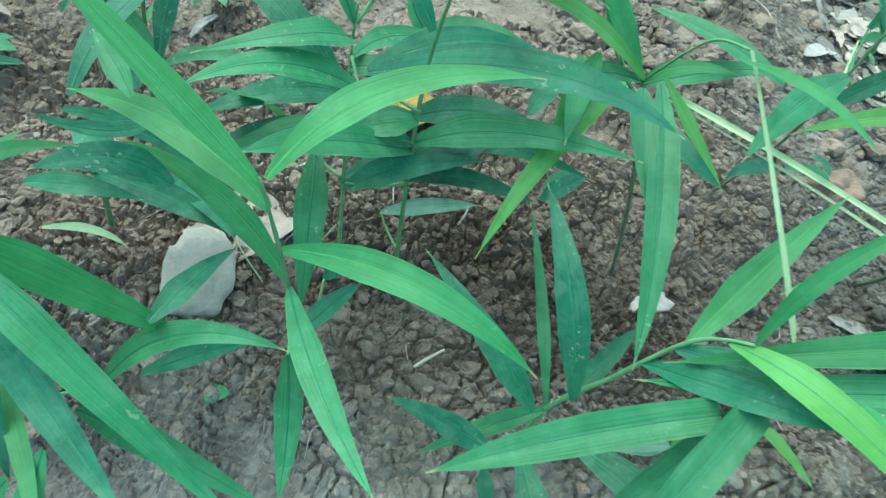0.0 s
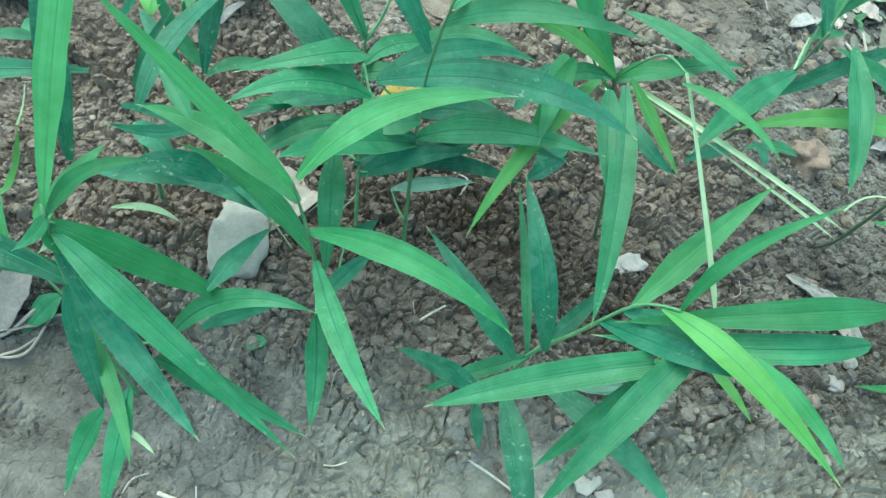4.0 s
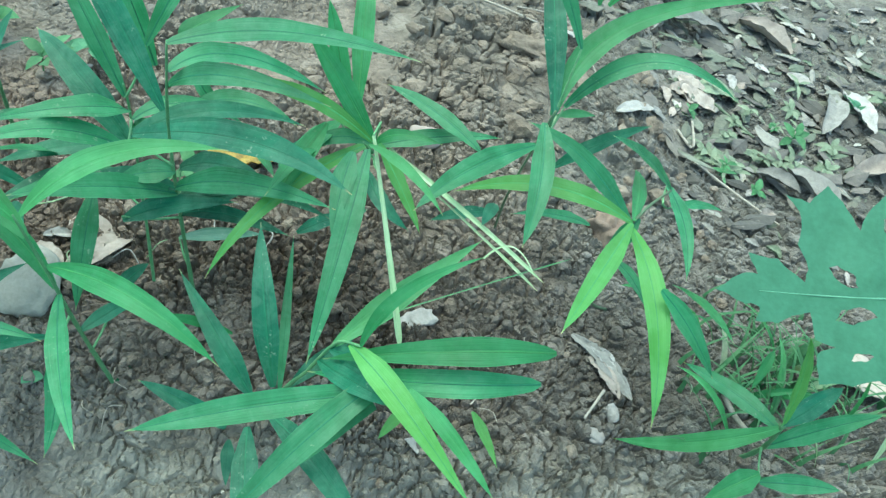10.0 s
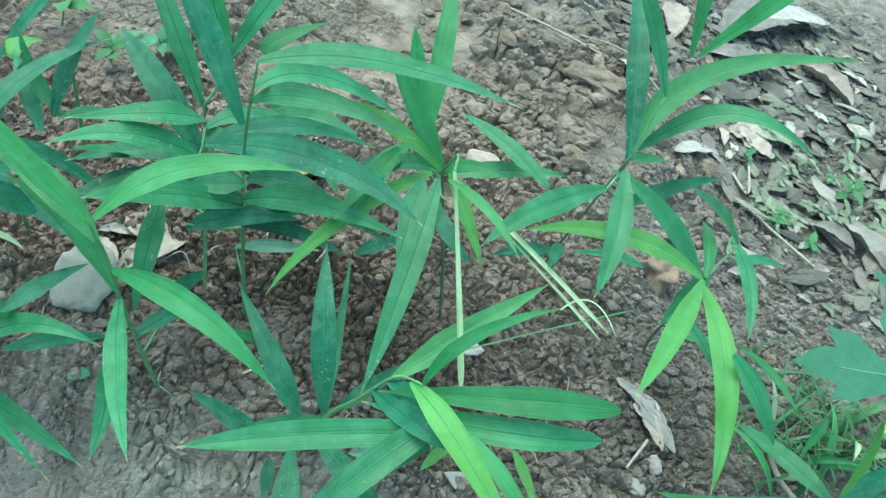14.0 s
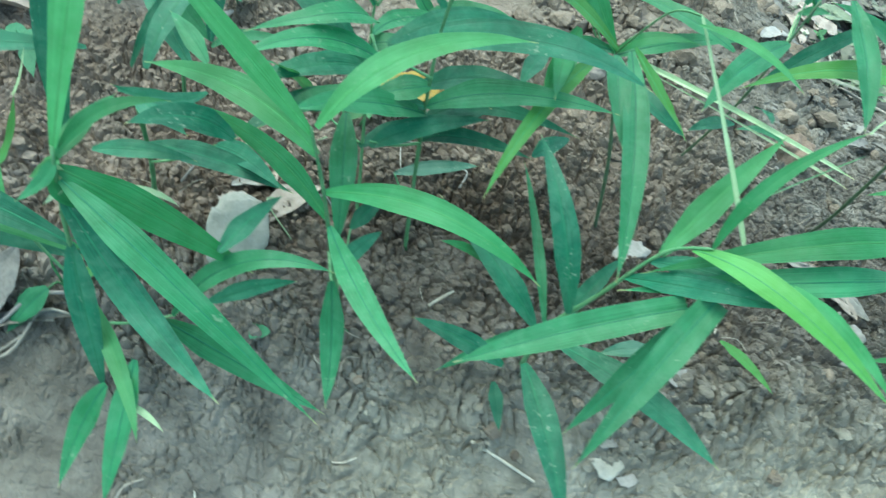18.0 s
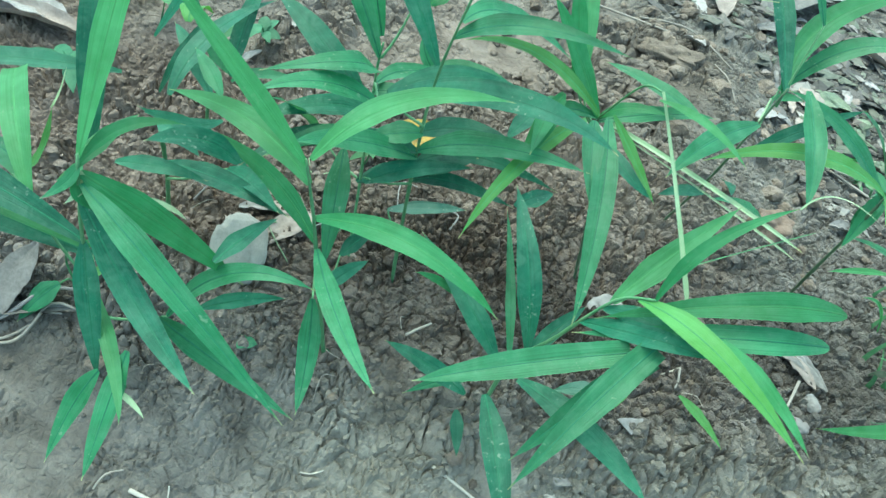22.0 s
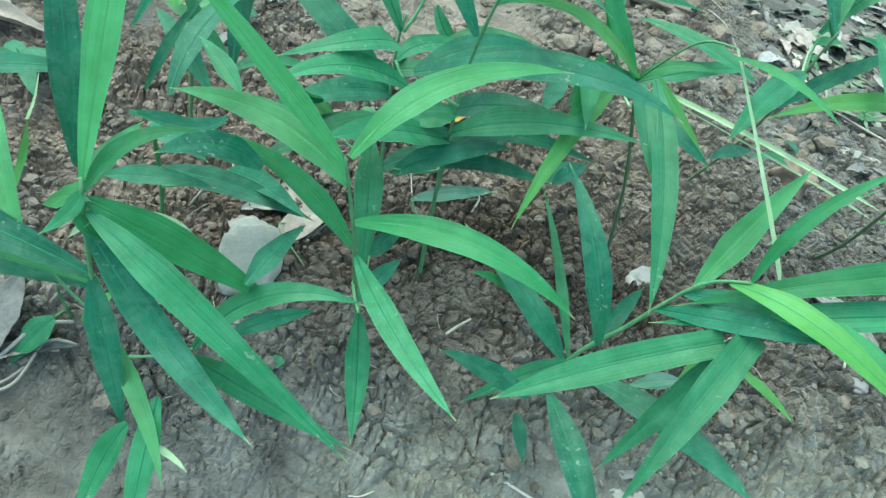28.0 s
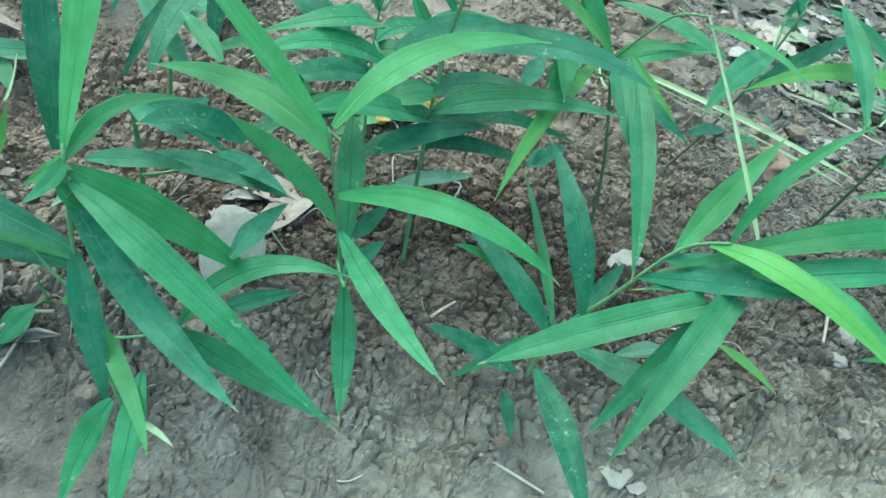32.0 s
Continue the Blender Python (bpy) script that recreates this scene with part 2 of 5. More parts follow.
SHREDS = litter_material("litter_shreds", [(0.0, (0.055, 0.055, 0.047)), (0.3, (0.10, 0.096, 0.086)), (0.55, (0.15, 0.138, 0.118)), (0.78, (0.095, 0.118, 0.080)), (0.9, (0.155, 0.172, 0.132)), (1.0, (0.27, 0.26, 0.235))])
SOIL = soil_material("loam", "")
CRUMB = soil_material("loam_crumbs", "island")
CLOD = soil_material("loam_clods", "object")
# leaf tones by age; some blades take a lighter one as painted light
LIME = blade_material("leaf_lime", (0.064, 0.216, 0.038), (0.108, 0.302, 0.086), (0.17, 0.37, 0.12), 0.31, 0.5, 0.06, 0.15)
YOUNG = blade_material("leaf_young", (0.052, 0.213, 0.066), (0.100, 0.330, 0.132), (0.15, 0.41, 0.14), 0.36, 0.5, 0.08, 0.2)
BRIGHT = blade_material("leaf_fresh", (0.030, 0.160, 0.050), (0.062, 0.258, 0.100), (0.07, 0.27, 0.08), 0.38, 0.48, 0.10, 0.28)
MATURE = blade_material("leaf_mature", (0.024, 0.138, 0.052), (0.058, 0.240, 0.106), (0.06, 0.245, 0.095), 0.28, 0.43, 0.24, 0.3)
OLD = blade_material("leaf_old", (0.010, 0.084, 0.044), (0.026, 0.158, 0.084), (0.024, 0.150, 0.078), 0.2, 0.52, 0.34, 0.3)
DUSTY = blade_material("leaf_dusty", (0.05, 0.15, 0.10), (0.16, 0.27, 0.20), (0.2, 0.3, 0.22), 0.15, 0.6, 0.8)
STRAW = blade_material("leaf_straw", (0.24, 0.36, 0.20), (0.37, 0.49, 0.31), (0.44, 0.54, 0.38), 0.2, 0.6, 0.1, 0.3)
STEM = plain_material("stem_green", (0.06, 0.18, 0.075), (0.15, 0.30, 0.14), 80, 0.55, 0.0006)
STEM_RED = plain_material("stem_brown", (0.045, 0.085, 0.045), (0.10, 0.155, 0.085), 80, 0.55, 0.0006)
SHEATH = plain_material("stem_pale", (0.28, 0.44, 0.22), (0.46, 0.60, 0.36), 90, 0.55, 0.0006)
DRY = plain_material("dry_leaf", (0.22, 0.185, 0.155), (0.40, 0.355, 0.305), 55, 0.75, 0.0015, 0.12)
DRY_GREY = plain_material("dry_leaf_grey", (0.12, 0.118, 0.105), (0.27, 0.265, 0.24), 70, 0.8, 0.0015, 0.08)
BLEACHED = plain_material("dry_leaf_bleached", (0.20, 0.195, 0.175), (0.40, 0.39, 0.36), 70, 0.6, 0.001, 0.1)
STONE = plain_material("stone_pale", (0.20, 0.188, 0.168), (0.32, 0.305, 0.28), 45, 0.85, 0.0015)
CHALK = plain_material("stone_chalky", (0.20, 0.19, 0.168), (0.38, 0.365, 0.33), 60, 0.85, 0.0015)
RED_CLAY = plain_material("clay_red", (0.10, 0.075, 0.055), (0.23, 0.175, 0.135), 70, 0.92, 0.004)
PALE = plain_material("stone_weathered", (0.27, 0.268, 0.225), (0.42, 0.415, 0.36), 55, 0.85, 0.002)
TWIG = plain_material("twig_dry", (0.22, 0.20, 0.16), (0.38, 0.36, 0.30), 120, 0.8, 0.0006)
DRY_STRAW = plain_material("straw_dry", (0.36, 0.34, 0.27), (0.55, 0.53, 0.44), 120, 0.75, 0.0005)
YELLOWED = plain_material("leaf_yellowed", (0.10, 0.06, 0.02), (0.60, 0.45, 0.09), 75, 0.5, 0.0006, 0.2)
LOBED = plain_material("leaf_lobed", (0.034, 0.118, 0.066), (0.060, 0.175, 0.105), 45, 0.75, 0.0006, 0.18)
LOBED_RIB = plain_material("leaf_lobed_rib", (0.075, 0.20, 0.12), (0.11, 0.25, 0.16), 60, 0.6, 0.0004)
WEED = plain_material("weed_green", (0.030, 0.12, 0.060), (0.080, 0.22, 0.11), 70, 0.55, 0.0006, 0.2)
WEED_GREY = plain_material("weed_wilted", (0.10, 0.15, 0.09), (0.25, 0.29, 0.20), 70, 0.7, 0.0006, 0.15)
GRASS = plain_material("grass_pale", (0.036, 0.135, 0.052), (0.105, 0.235, 0.10), 40, 0.6, 0.0004, 0.2)
RIB_PALE = plain_material("midrib_pale", (0.040, 0.175, 0.046), (0.068, 0.245, 0.078), 90, 0.5, 0.0003, 0.15)
RIB_LIME = plain_material("midrib_lime", (0.055, 0.220, 0.055), (0.100, 0.325, 0.115), 90, 0.5, 0.0003, 0.15)
RIB_DARK = plain_material("midrib_dark", (0.015, 0.105, 0.048), (0.034, 0.17, 0.080), 90, 0.5, 0.0003, 0.1)
RIBS = {LIME: RIB_LIME, YOUNG: RIB_LIME, BRIGHT: RIB_PALE, MATURE: RIB_DARK, OLD: RIB_DARK}


# ---- helpers for meshes ----
def link_mesh(name, verts, faces, mat, parent=None, smooth=True, label="", uvs=None):
    me = bpy.data.meshes.new(name)
    me.from_pydata([tuple(v) for v in verts], [], [tuple(f) for f in faces])
    if uvs is not None:
        layer = me.uv_layers.new(name="UVMap")
        loop = np.empty(len(me.loops), dtype=np.int32)
        me.loops.foreach_get("vertex_index", loop)
        layer.data.foreach_set("uv", np.asarray(uvs, dtype=np.float32)[loop].ravel())
    if smooth:
        me.polygons.foreach_set("use_smooth", [True] * len(me.polygons))
    me.materials.append(mat)
    me.update()
    ob = new(name, me)
    if parent:
        ob.parent = parent
    if label:
        tagged(ob, label)
    return ob


def thing(name, place, label, category, group="", kind=""):
    ob = new(name)
    ob.empty_display_size = 0.02
    ob.location = place
    return tagged(ob, label, category, group, kind)


# ---- ground: a low planting bed with a furrow in front and worn ground behind ----
def smooth(a, b, x):
    t = np.clip((x - a) / (b - a), 0, 1)
    return t * t * (3 - 2 * t)


def lie(x, y):
    """Height of the bed without its crumbs."""
    x, y = np.asarray(x, float), np.asarray(y, float)
    brow = -0.045 + 0.10 * np.clip(x - 0.1, 0, 0.5) - 0.02 * np.clip(-x - 0.1, 0, 0.4)
    drop = np.clip(brow - y, 0, None)
    front = -0.13 * (1 - np.exp(-(drop / 0.13) ** 1.35))
    back = 0.03 * smooth(0.1, 0.45, y) * (1 - smooth(0.62, 0.95, y)) * (1 - smooth(0.25, 0.45, x))
    side = -0.045 * smooth(0.36, 0.6, x) * smooth(0.3, 0.62, y)
    wave = 0.007 * np.sin(9 * x + 2.0) * np.sin(7.5 * y + 0.6)
    return front + back + side + wave


def hashed(i, j, k):
    h = np.sin(i * 127.1 + j * 311.7 + k * 74.7) * 43758.5453
    return h - np.floor(h)


def soft_noise(x, y, size, k):
    u, v = x / size, y / size
    iu, iv = np.floor(u), np.floor(v)
    fu, fv = u - iu, v - iv
    fu, fv = fu * fu * (3 - 2 * fu), fv * fv * (3 - 2 * fv)
    a, b = hashed(iu, iv, k), hashed(iu + 1, iv, k)
    c, d = hashed(iu, iv + 1, k), hashed(iu + 1, iv + 1, k)
    return (a * (1 - fu) + b * fu) * (1 - fv) + (c * (1 - fu) + d * fu) * fv


def tilth(x, y):
    """How crumbly the soil is: 1 on the dug bed, low on the trodden furrow."""
    brow = -0.075 + 0.10 * np.clip(x - 0.1, 0, 0.5)
    t = smooth(-0.07, 0.03, y - brow + 0.10 * (soft_noise(x, y, 0.11, 3) - 0.5))
    worn = smooth(0.42, 0.62, x) * smooth(0.35, 0.6, y)
    crust = smooth(0.50, 0.68, soft_noise(x, y, 0.13, 51)) * smooth(0.18, 0.34, y)
    t = t * (1 - 0.85 * crust)
    return np.clip(0.36 + 0.64 * t * (1 - 0.5 * worn) * (1 - 0.35 * smooth(0.55, 0.8, y)), 0, 1)


def plates(x, y, size, k, gap):
    """Angular crumbs: tilted flat tops of uneven height, parted by narrow gaps."""
    u, v = x / size, y / size
    iu, iv = np.floor(u), np.floor(v)
    near = np.full(u.shape, 9.0)
    second = np.full(u.shape, 9.0)
    top = np.zeros(u.shape)
    for di in (-1, 0, 1):
        for dj in (-1, 0, 1):
            ci, cj = iu + di, iv + dj
            px, py = ci + hashed(ci, cj, k), cj + hashed(ci, cj, k + 5)
            d = np.hypot(u - px, v - py)
            closer = d < near
            second = np.where(closer, near, np.minimum(second, d))
            slope = (u - px) * (hashed(ci, cj, k + 13) - 0.5) + (v - py) * (hashed(ci, cj, k + 17) - 0.5)
            top = np.where(closer, 0.35 + 0.65 * hashed(ci, cj, k + 9) + 1.1 * slope, top)
            near = np.where(closer, d, near)
    return smooth(0, gap, second - near) * top


def relief(x, y):
    x, y = np.asarray(x, float), np.asarray(y, float)
    rough = tilth(x, y)
    wx, wy = x + 0.012 * soft_noise(x, y, 0.02, 11), y + 0.012 * soft_noise(x, y, 0.02, 12)
    big = soft_noise(x, y, 0.09, 1) * 0.6 + soft_noise(x, y, 0.045, 2) * 0.4
    z = 0.022 * (big - 0.5) * (0.45 + 0.55 * rough)
    patchy, fine = soft_noise(x, y, 0.13, 21), soft_noise(x, y, 0.05, 23)
    coarse = smooth(0.26, 0.46, y)
    dug = smooth(0.36, 0.85, rough)
    crumbly = smooth(0.42, 0.62, soft_noise(x, y, 0.06, 25))
    z += dug * ((0.0095 + 0.0110 * coarse) * plates(wx, wy, 0.027, 1, 0.18) * (0.15 + patchy) + 0.0115 * (1 - 0.4 * coarse) * plates(wx, wy, 0.0155, 2, 0.24) * (0.30 + 0.9 * fine)
                + 0.0090 * (1 - 0.55 * coarse) * (0.35 + 0.65 * crumbly) * plates(wx, wy, 0.0095, 3, 0.30))
    # a dried crust on the trodden ground, cracked into flat flakes
    flaked = smooth(0.30, 0.55, soft_noise(x, y, 0.08, 61))
    z += (1 - dug) * (0.0026 * plates(wx, wy, 0.036, 7, 0.10) * (0.25 + 0.75 * flaked) + 0.0034 * flaked * plates(wx, wy, 0.0155, 8, 0.22)
                      + 0.0052 * smooth(0.42, 0.62, soft_noise(x, y, 0.055, 63)) * plates(wx, wy, 0.0088, 10, 0.42))
    z += 0.0020 * np.abs(soft_noise(x, y, 0.024, 6) - 0.5) + 0.0010 * soft_noise(x, y, 0.011, 8) + 0.0005 * soft_noise(x, y, 0.0055, 9)
    return z - 0.004


def soil_kind(x, y):
    """Four shares for colour: red dug loam, dark patches with painted shade under the shoots, pale trodden clay, dark
    leaf mould.
    """
    x, y = np.asarray(x, float), np.asarray(y, float)
    red = smooth(-0.12, 0.04, y) * (1 - smooth(0.65, 0.95, y)) * (1 - smooth(0.20, 0.42, x))
    # trodden front furrow; its middle share also carries painted haze
    worn = (0.2 + 0.8 * smooth(-0.16, 0.0, x)) * (1 - smooth(-0.15, -0.02, y - 0.22 * np.clip(x - 0.1, 0, 0.5)))
    worn = np.maximum(worn, 0.15 * smooth(0.40, 0.60, x + 0.35 * (y - 0.5)) * smooth(0.30, 0.55, y))
    worn = np.maximum(worn, (0.20 * smooth(0.22, 0.40, y) + 0.08 * smooth(0.50, 0.75, y)) * (1 - 0.75 * smooth(0.36, 0.52, x)))
    near = np.exp(-np.clip(np.hypot(x - 0.15, y - 0.3) - 0.9, 0, None) / 0.35)
    worn, red = worn * near + 0.3 * (1 - near), red * near
    # dark patches; the one around the shoots is leaf shade put into colour
    shade_dark = 0.75 * np.exp(-((x - 0.27) / 0.11) ** 2 - ((y - 0.64) / 0.15) ** 2) * (0.5 + 0.8 * soft_noise(x, y, 0.07, 45)) + 0.45 * np.exp(-((x + 0.34) / 0.12) ** 2 - ((y + 0.13) / 0.08) ** 2) + np.exp(-((x - 0.07) / 0.20) ** 2 - ((y - 0.095) / 0.105) ** 2) * (0.6 + 0.6 * soft_noise(x, y, 0.06, 43)) + 0.5 * np.exp(-((x - 0.42) / 0.10) ** 2 - ((y - 0.12) / 0.11) ** 2)
    mould = smooth(0.0, 0.16, x - 0.44 + 0.12 * (soft_noise(x, y, 0.16, 47) - 0.5)) * smooth(0.38, 0.58, y) * near
    return mould, red * (1 - worn), np.clip(shade_dark, 0, 1), worn * (0.7 + 0.3 * soft_noise(x, y, 0.07, 41))


def colour_soil(ob):
    me = ob.data
    co = np.empty(len(me.vertices) * 3, dtype=np.float32)
    me.vertices.foreach_get("co", co)
    co = co.reshape(-1, 3)
    mould, red, shade_dark, worn = soil_kind(co[:, 0], co[:, 1])
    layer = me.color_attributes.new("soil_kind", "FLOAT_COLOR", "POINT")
    layer.data.foreach_set("color", np.stack([red, worn, shade_dark, mould], -1).astype(np.float32).ravel())


def ground_z(x, y):
    return float(lie(x, y) + relief(x, y))


def spaced(a, b, a2, b2, step, far):
    """Grid lines: close together from a to b, twice as far apart on to a2 and b2, then wider and wider."""
    out = [step * 3]
    while sum(out) < far:
        out.append(out[-1] * 1.22)
    run = np.cumsum(out)
    return np.concatenate([(a2 - run)[::-1], np.arange(a2, a, step * 2), np.arange(a, b, step), np.arange(b, b2, step * 2), b2 + run])


gx, gy = spaced(-0.42, 0.58, -0.70, 1.0, 0.0016, 70), spaced(-0.24, 0.80, -0.42, 1.45, 0.0016, 70)
GX, GY = np.meshgrid(gx, gy)
fade = np.exp(-np.clip(np.hypot(GX - 0.15, GY - 0.3) - 1.2, 0, None) / 1.5)
GZ = (lie(GX, GY) + relief(GX, GY)) * fade
nx, ny = len(gx), len(gy)
quads = np.arange(nx * ny).reshape(ny, nx)
faces = np.stack([quads[:-1, :-1], quads[:-1, 1:], quads[1:, 1:], quads[1:, :-1]], -1).reshape(-1, 4)
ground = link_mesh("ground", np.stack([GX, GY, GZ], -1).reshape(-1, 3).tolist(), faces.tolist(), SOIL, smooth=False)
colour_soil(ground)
tagged(ground, "grey-brown crumbly loam bed with a trodden furrow", "soil", kind="structure")


# ---- ginger plants ----
def spine(base, tip, bend, n):
    """A curve from base to tip whose middle is moved by bend."""
    b, t = Vector(base), Vector(tip)
    c = (b + t) / 2 + 2 * Vector(bend)
    return [b * (1 - s) ** 2 + c * (2 * s * (1 - s)) + t * s * s for s in (i / n for i in range(n + 1))]


def blade(parent, base, tip, bend, width, mat, turn=0.0, fold=0.16, name="leaf", label="", kind="lance"):
    """A lance-shaped leaf, creased along its midrib, with a wavy margin."""
    n = 22
    line = spine(base, tip, bend, n)
    rng = random.Random(int((base[0] * 7919 + tip[1] * 104729 + tip[2] * 1301) * 1000))
    phase, phase2 = rng.random() * 6.3, rng.random() * 6.3
    waves = 2.2 + 2.5 * rng.random()
    drift = rng.uniform(-0.25, 0.25)
    shoulder, power = rng.uniform(0.26, 0.44), rng.uniform(1.5, 2.1)
    verts, uvs, side_old = [], [], None
    across = (-1.0, -0.75, -0.5, -0.25, 0.0, 0.25, 0.5, 0.75, 1.0)
    for i, p in enumerate(line):
        s = i / n
        tan = (line[min(i + 1, n)] - line[max(i - 1, 0)]).normalized()
        side = tan.cross(Vector((0, -0.40, 0.92)))
        if side.length < 0.2:
            side = side_old or tan.cross(Vector((0, 1, 0)))
        side = side.normalized()
        if side_old and side.dot(side_old) < 0:
            side = -side
        side_old = side
        up = side.cross(tan)
        a = radians(turn) + drift * (s - 0.5)
        sd, nu = side * math.cos(a) + up * math.sin(a), up * math.cos(a) - side * math.sin(a)
        if kind == "strip":
            w = width / 2 * (0.75 + 0.25 * math.sin(3 * s + phase)) * min(1, (1 - s) * 9 + 0.1)
        else:
            # a strap: soon broad, long of even breadth, drawn out into a fine point
            foot, reach = {"bent": (0.85, 0.30), "blunt": (0.14, 0.30)}.get(kind, (0.22, 0.30))
            full = min(1.0, foot + (1 - foot) * (s / reach) ** (0.5 if kind == "blunt" else 0.8))
            w = width / 2 * max(0.02, 1.08 * full * (1 - (max(0, s - shoulder) / (1 - shoulder)) ** power) * min(1.0, 0.35 + (1 - s) * 6.5))
        for k in across:
            rise = fold * abs(k) * w + 0.05 * w * math.sin(waves * 6.3 * s + (phase if k > 0 else phase2)) * abs(k) ** 2
            rise += 0.020 * w * math.sin(9.5 * k + phase2 + 1.5 * s) * (1 - k * k)
            verts.append(p + sd * (w * k) + nu * rise)
            uvs.append((0.5 + 0.5 * k, s))
    m = len(across)
    faces = [(i * m + j, i * m + j + 1, (i + 1) * m + j + 1, (i + 1) * m + j) for i in range(n) for j in range(m - 1)]
    org = parent.location if parent else Vector((0, 0, 0))
    ob = link_mesh(name, [v - org for v in verts], faces, mat, parent, True, label, uvs)
    if kind != "strip" and width > 0.011 and mat in RIBS:
        # a raised rib along the crease, tapering to the tip
        c = m // 2
        rib = []
        for i in range(n):
            mid = verts[i * m + c]
            out = (verts[i * m + c + 1] - verts[i * m + c - 1]).normalized()
            nor = out.cross(verts[min(i + 1, n) * m + c] - verts[max(i - 1, 0) * m + c]).normalized()
            r = 0.00075 * (1 - 0.8 * i / n)
            rib += [mid - out * r + nor * 0.0001, mid + nor * (0.55 * r + 0.0001), mid + out * r + nor * 0.0001]
        strips = [(3 * i + j, 3 * i + j + 1, 3 * i + j + 4, 3 * i + j + 3) for i in range(n - 1) for j in range(2)]
        link_mesh("midrib", [v - org for v in rib], strips, RIBS[mat], ob)
    return ob


def stalk(parent, points, r0, r1, mat, name="stem", label="", sides=8, rings=16, nodes=0):
    """A tapered round stem through a few places, swollen at its nodes."""
    pts = [Vector(p) for p in points]
    verts, faces = [], []
    for i in range(rings + 1):
        s = i / rings * (len(pts) - 1)
        k = min(int(s), len(pts) - 2)
        f = s - k
        p0, p1, p2, p3 = pts[max(k - 1, 0)], pts[k], pts[k + 1], pts[min(k + 2, len(pts) - 1)]
        p = 0.5 * ((2 * p1) + (p2 - p0) * f + (2 * p0 - 5 * p1 + 4 * p2 - p3) * f * f + (3 * p1 - p0 - 3 * p2 + p3) * f ** 3)
        q = (p2 - p1).normalized()
        a = q.cross(Vector((0.3, 1, 0.1))).normalized()
        b = q.cross(a)
        r = r0 + (r1 - r0) * i / rings
        if nodes and i and i % max(2, rings // nodes) == 0:
            r *= 1.22
        for j in range(sides):
            t = 6.28318 * j / sides
            verts.append(p + (a * math.cos(t) + b * math.sin(t)) * r)
    for i in range(rings):
        for j in range(sides):
            faces.append((i * sides + j, i * sides + (j + 1) % sides, (i + 1) * sides + (j + 1) % sides, (i + 1) * sides + j))
    faces += [tuple(range(sides))[::-1], tuple(range(rings * sides, (rings + 1) * sides))]
    org = parent.location if parent else Vector((0, 0, 0))
    return link_mesh(name, [v - org for v in verts], faces, mat, parent, True, label)


# each leaf: its foot, its tip, how its middle bows, its breadth and tone; tone follows age and, on some leaves, painted
# light
plant_a = thing("ginger_plant", (-0.077, -0.049, -0.010), "upright ginger shoot with long bright green arching leaves", "plant", "ginger plants of the bed")
stalk(plant_a, [(-0.077, -0.049, -0.010), (-0.088, -0.055, 0.090), (-0.097, -0.056, 0.168), (-0.107, -0.056, 0.226)], 0.0022, 0.0008, STEM, nodes=5)
blade(plant_a, (-0.098, -0.053, 0.169), (0.054, -0.094, 0.168), (0.003, 0.000, 0.025), 0.018, BRIGHT)
blade(plant_a, (-0.092, -0.058, 0.142), (-0.012, -0.172, 0.153), (-0.003, -0.004, -0.000), 0.016, MATURE)
stalk(plant_a, [(-0.092, -0.055, 0.110), (-0.087, -0.073, 0.114), (-0.082, -0.091, 0.124)], 0.0013, 0.0008, STEM, "leaf_sheath", rings=6, sides=6)
blade(plant_a, (-0.082, -0.091, 0.124), (-0.069, -0.152, 0.058), (0.001, 0.006, -0.007), 0.016, MATURE)
blade(plant_a, (-0.103, -0.056, 0.204), (-0.226, -0.021, 0.220), (0.008, 0.001, 0.016), 0.0195, YOUNG)
blade(plant_a, (-0.106, -0.056, 0.220), (-0.205, -0.060, 0.345), (0.003, -0.001, -0.001), 0.0135, YOUNG)
blade(plant_a, (-0.095, -0.056, 0.147), (-0.197, -0.030, 0.202), (0.003, 0.009, 0.006), 0.0155, BRIGHT)
blade(plant_a, (-0.104, -0.053, 0.224), (0.020, 0.016, 0.272), (-0.014, 0.005, 0.016), 0.018, YOUNG)
blade(plant_a, (-0.101, 0.022, 0.179), (-0.087, -0.053, 0.116), (0.001, -0.002, 0.005), 0.019, MATURE)
stalk(plant_a, [(-0.086, -0.054, 0.054), (-0.086, -0.026, 0.061), (-0.087, 0.001, 0.077)], 0.0013, 0.0008, STEM, "leaf_sheath", rings=6, sides=6)
blade(plant_a, (-0.087, 0.001, 0.077), (-0.063, 0.020, 0.103), (0.000, 0.000, 0.002), 0.014, OLD)
blade(plant_a, (-0.088, -0.055, 0.088), (-0.061, 0.006, 0.076), (0.000, 0.000, 0.004), 0.014, OLD)
blade(plant_a, (-0.077, -0.049, -0.006), (-0.052, -0.007, -0.005), (0.000, 0.000, 0.003), 0.011, OLD)

plant_l = thing("ginger_plant", (-0.232, -0.128, -0.030), "large ginger plant with a dense crown of broad leaves", "plant", "ginger plants of the bed")
stalk(plant_l, [(-0.232, -0.128, -0.030), (-0.238, -0.130, 0.080), (-0.237, -0.128, 0.160), (-0.233, -0.120, 0.230)], 0.0023, 0.0009, STEM, nodes=5)
blade(plant_l, (-0.232, -0.123, 0.208), (-0.066, -0.188, 0.106), (-0.011, 0.002, 0.016), 0.0180, MATURE)
blade(plant_l, (-0.170, -0.155, 0.135), (-0.068, -0.159, 0.063), (-0.013, 0.006, -0.002), 0.016, MATURE)
blade(plant_l, (-0.234, -0.120, 0.214), (-0.136, -0.094, 0.118), (0.001, -0.006, 0.014), 0.020, BRIGHT, -20)
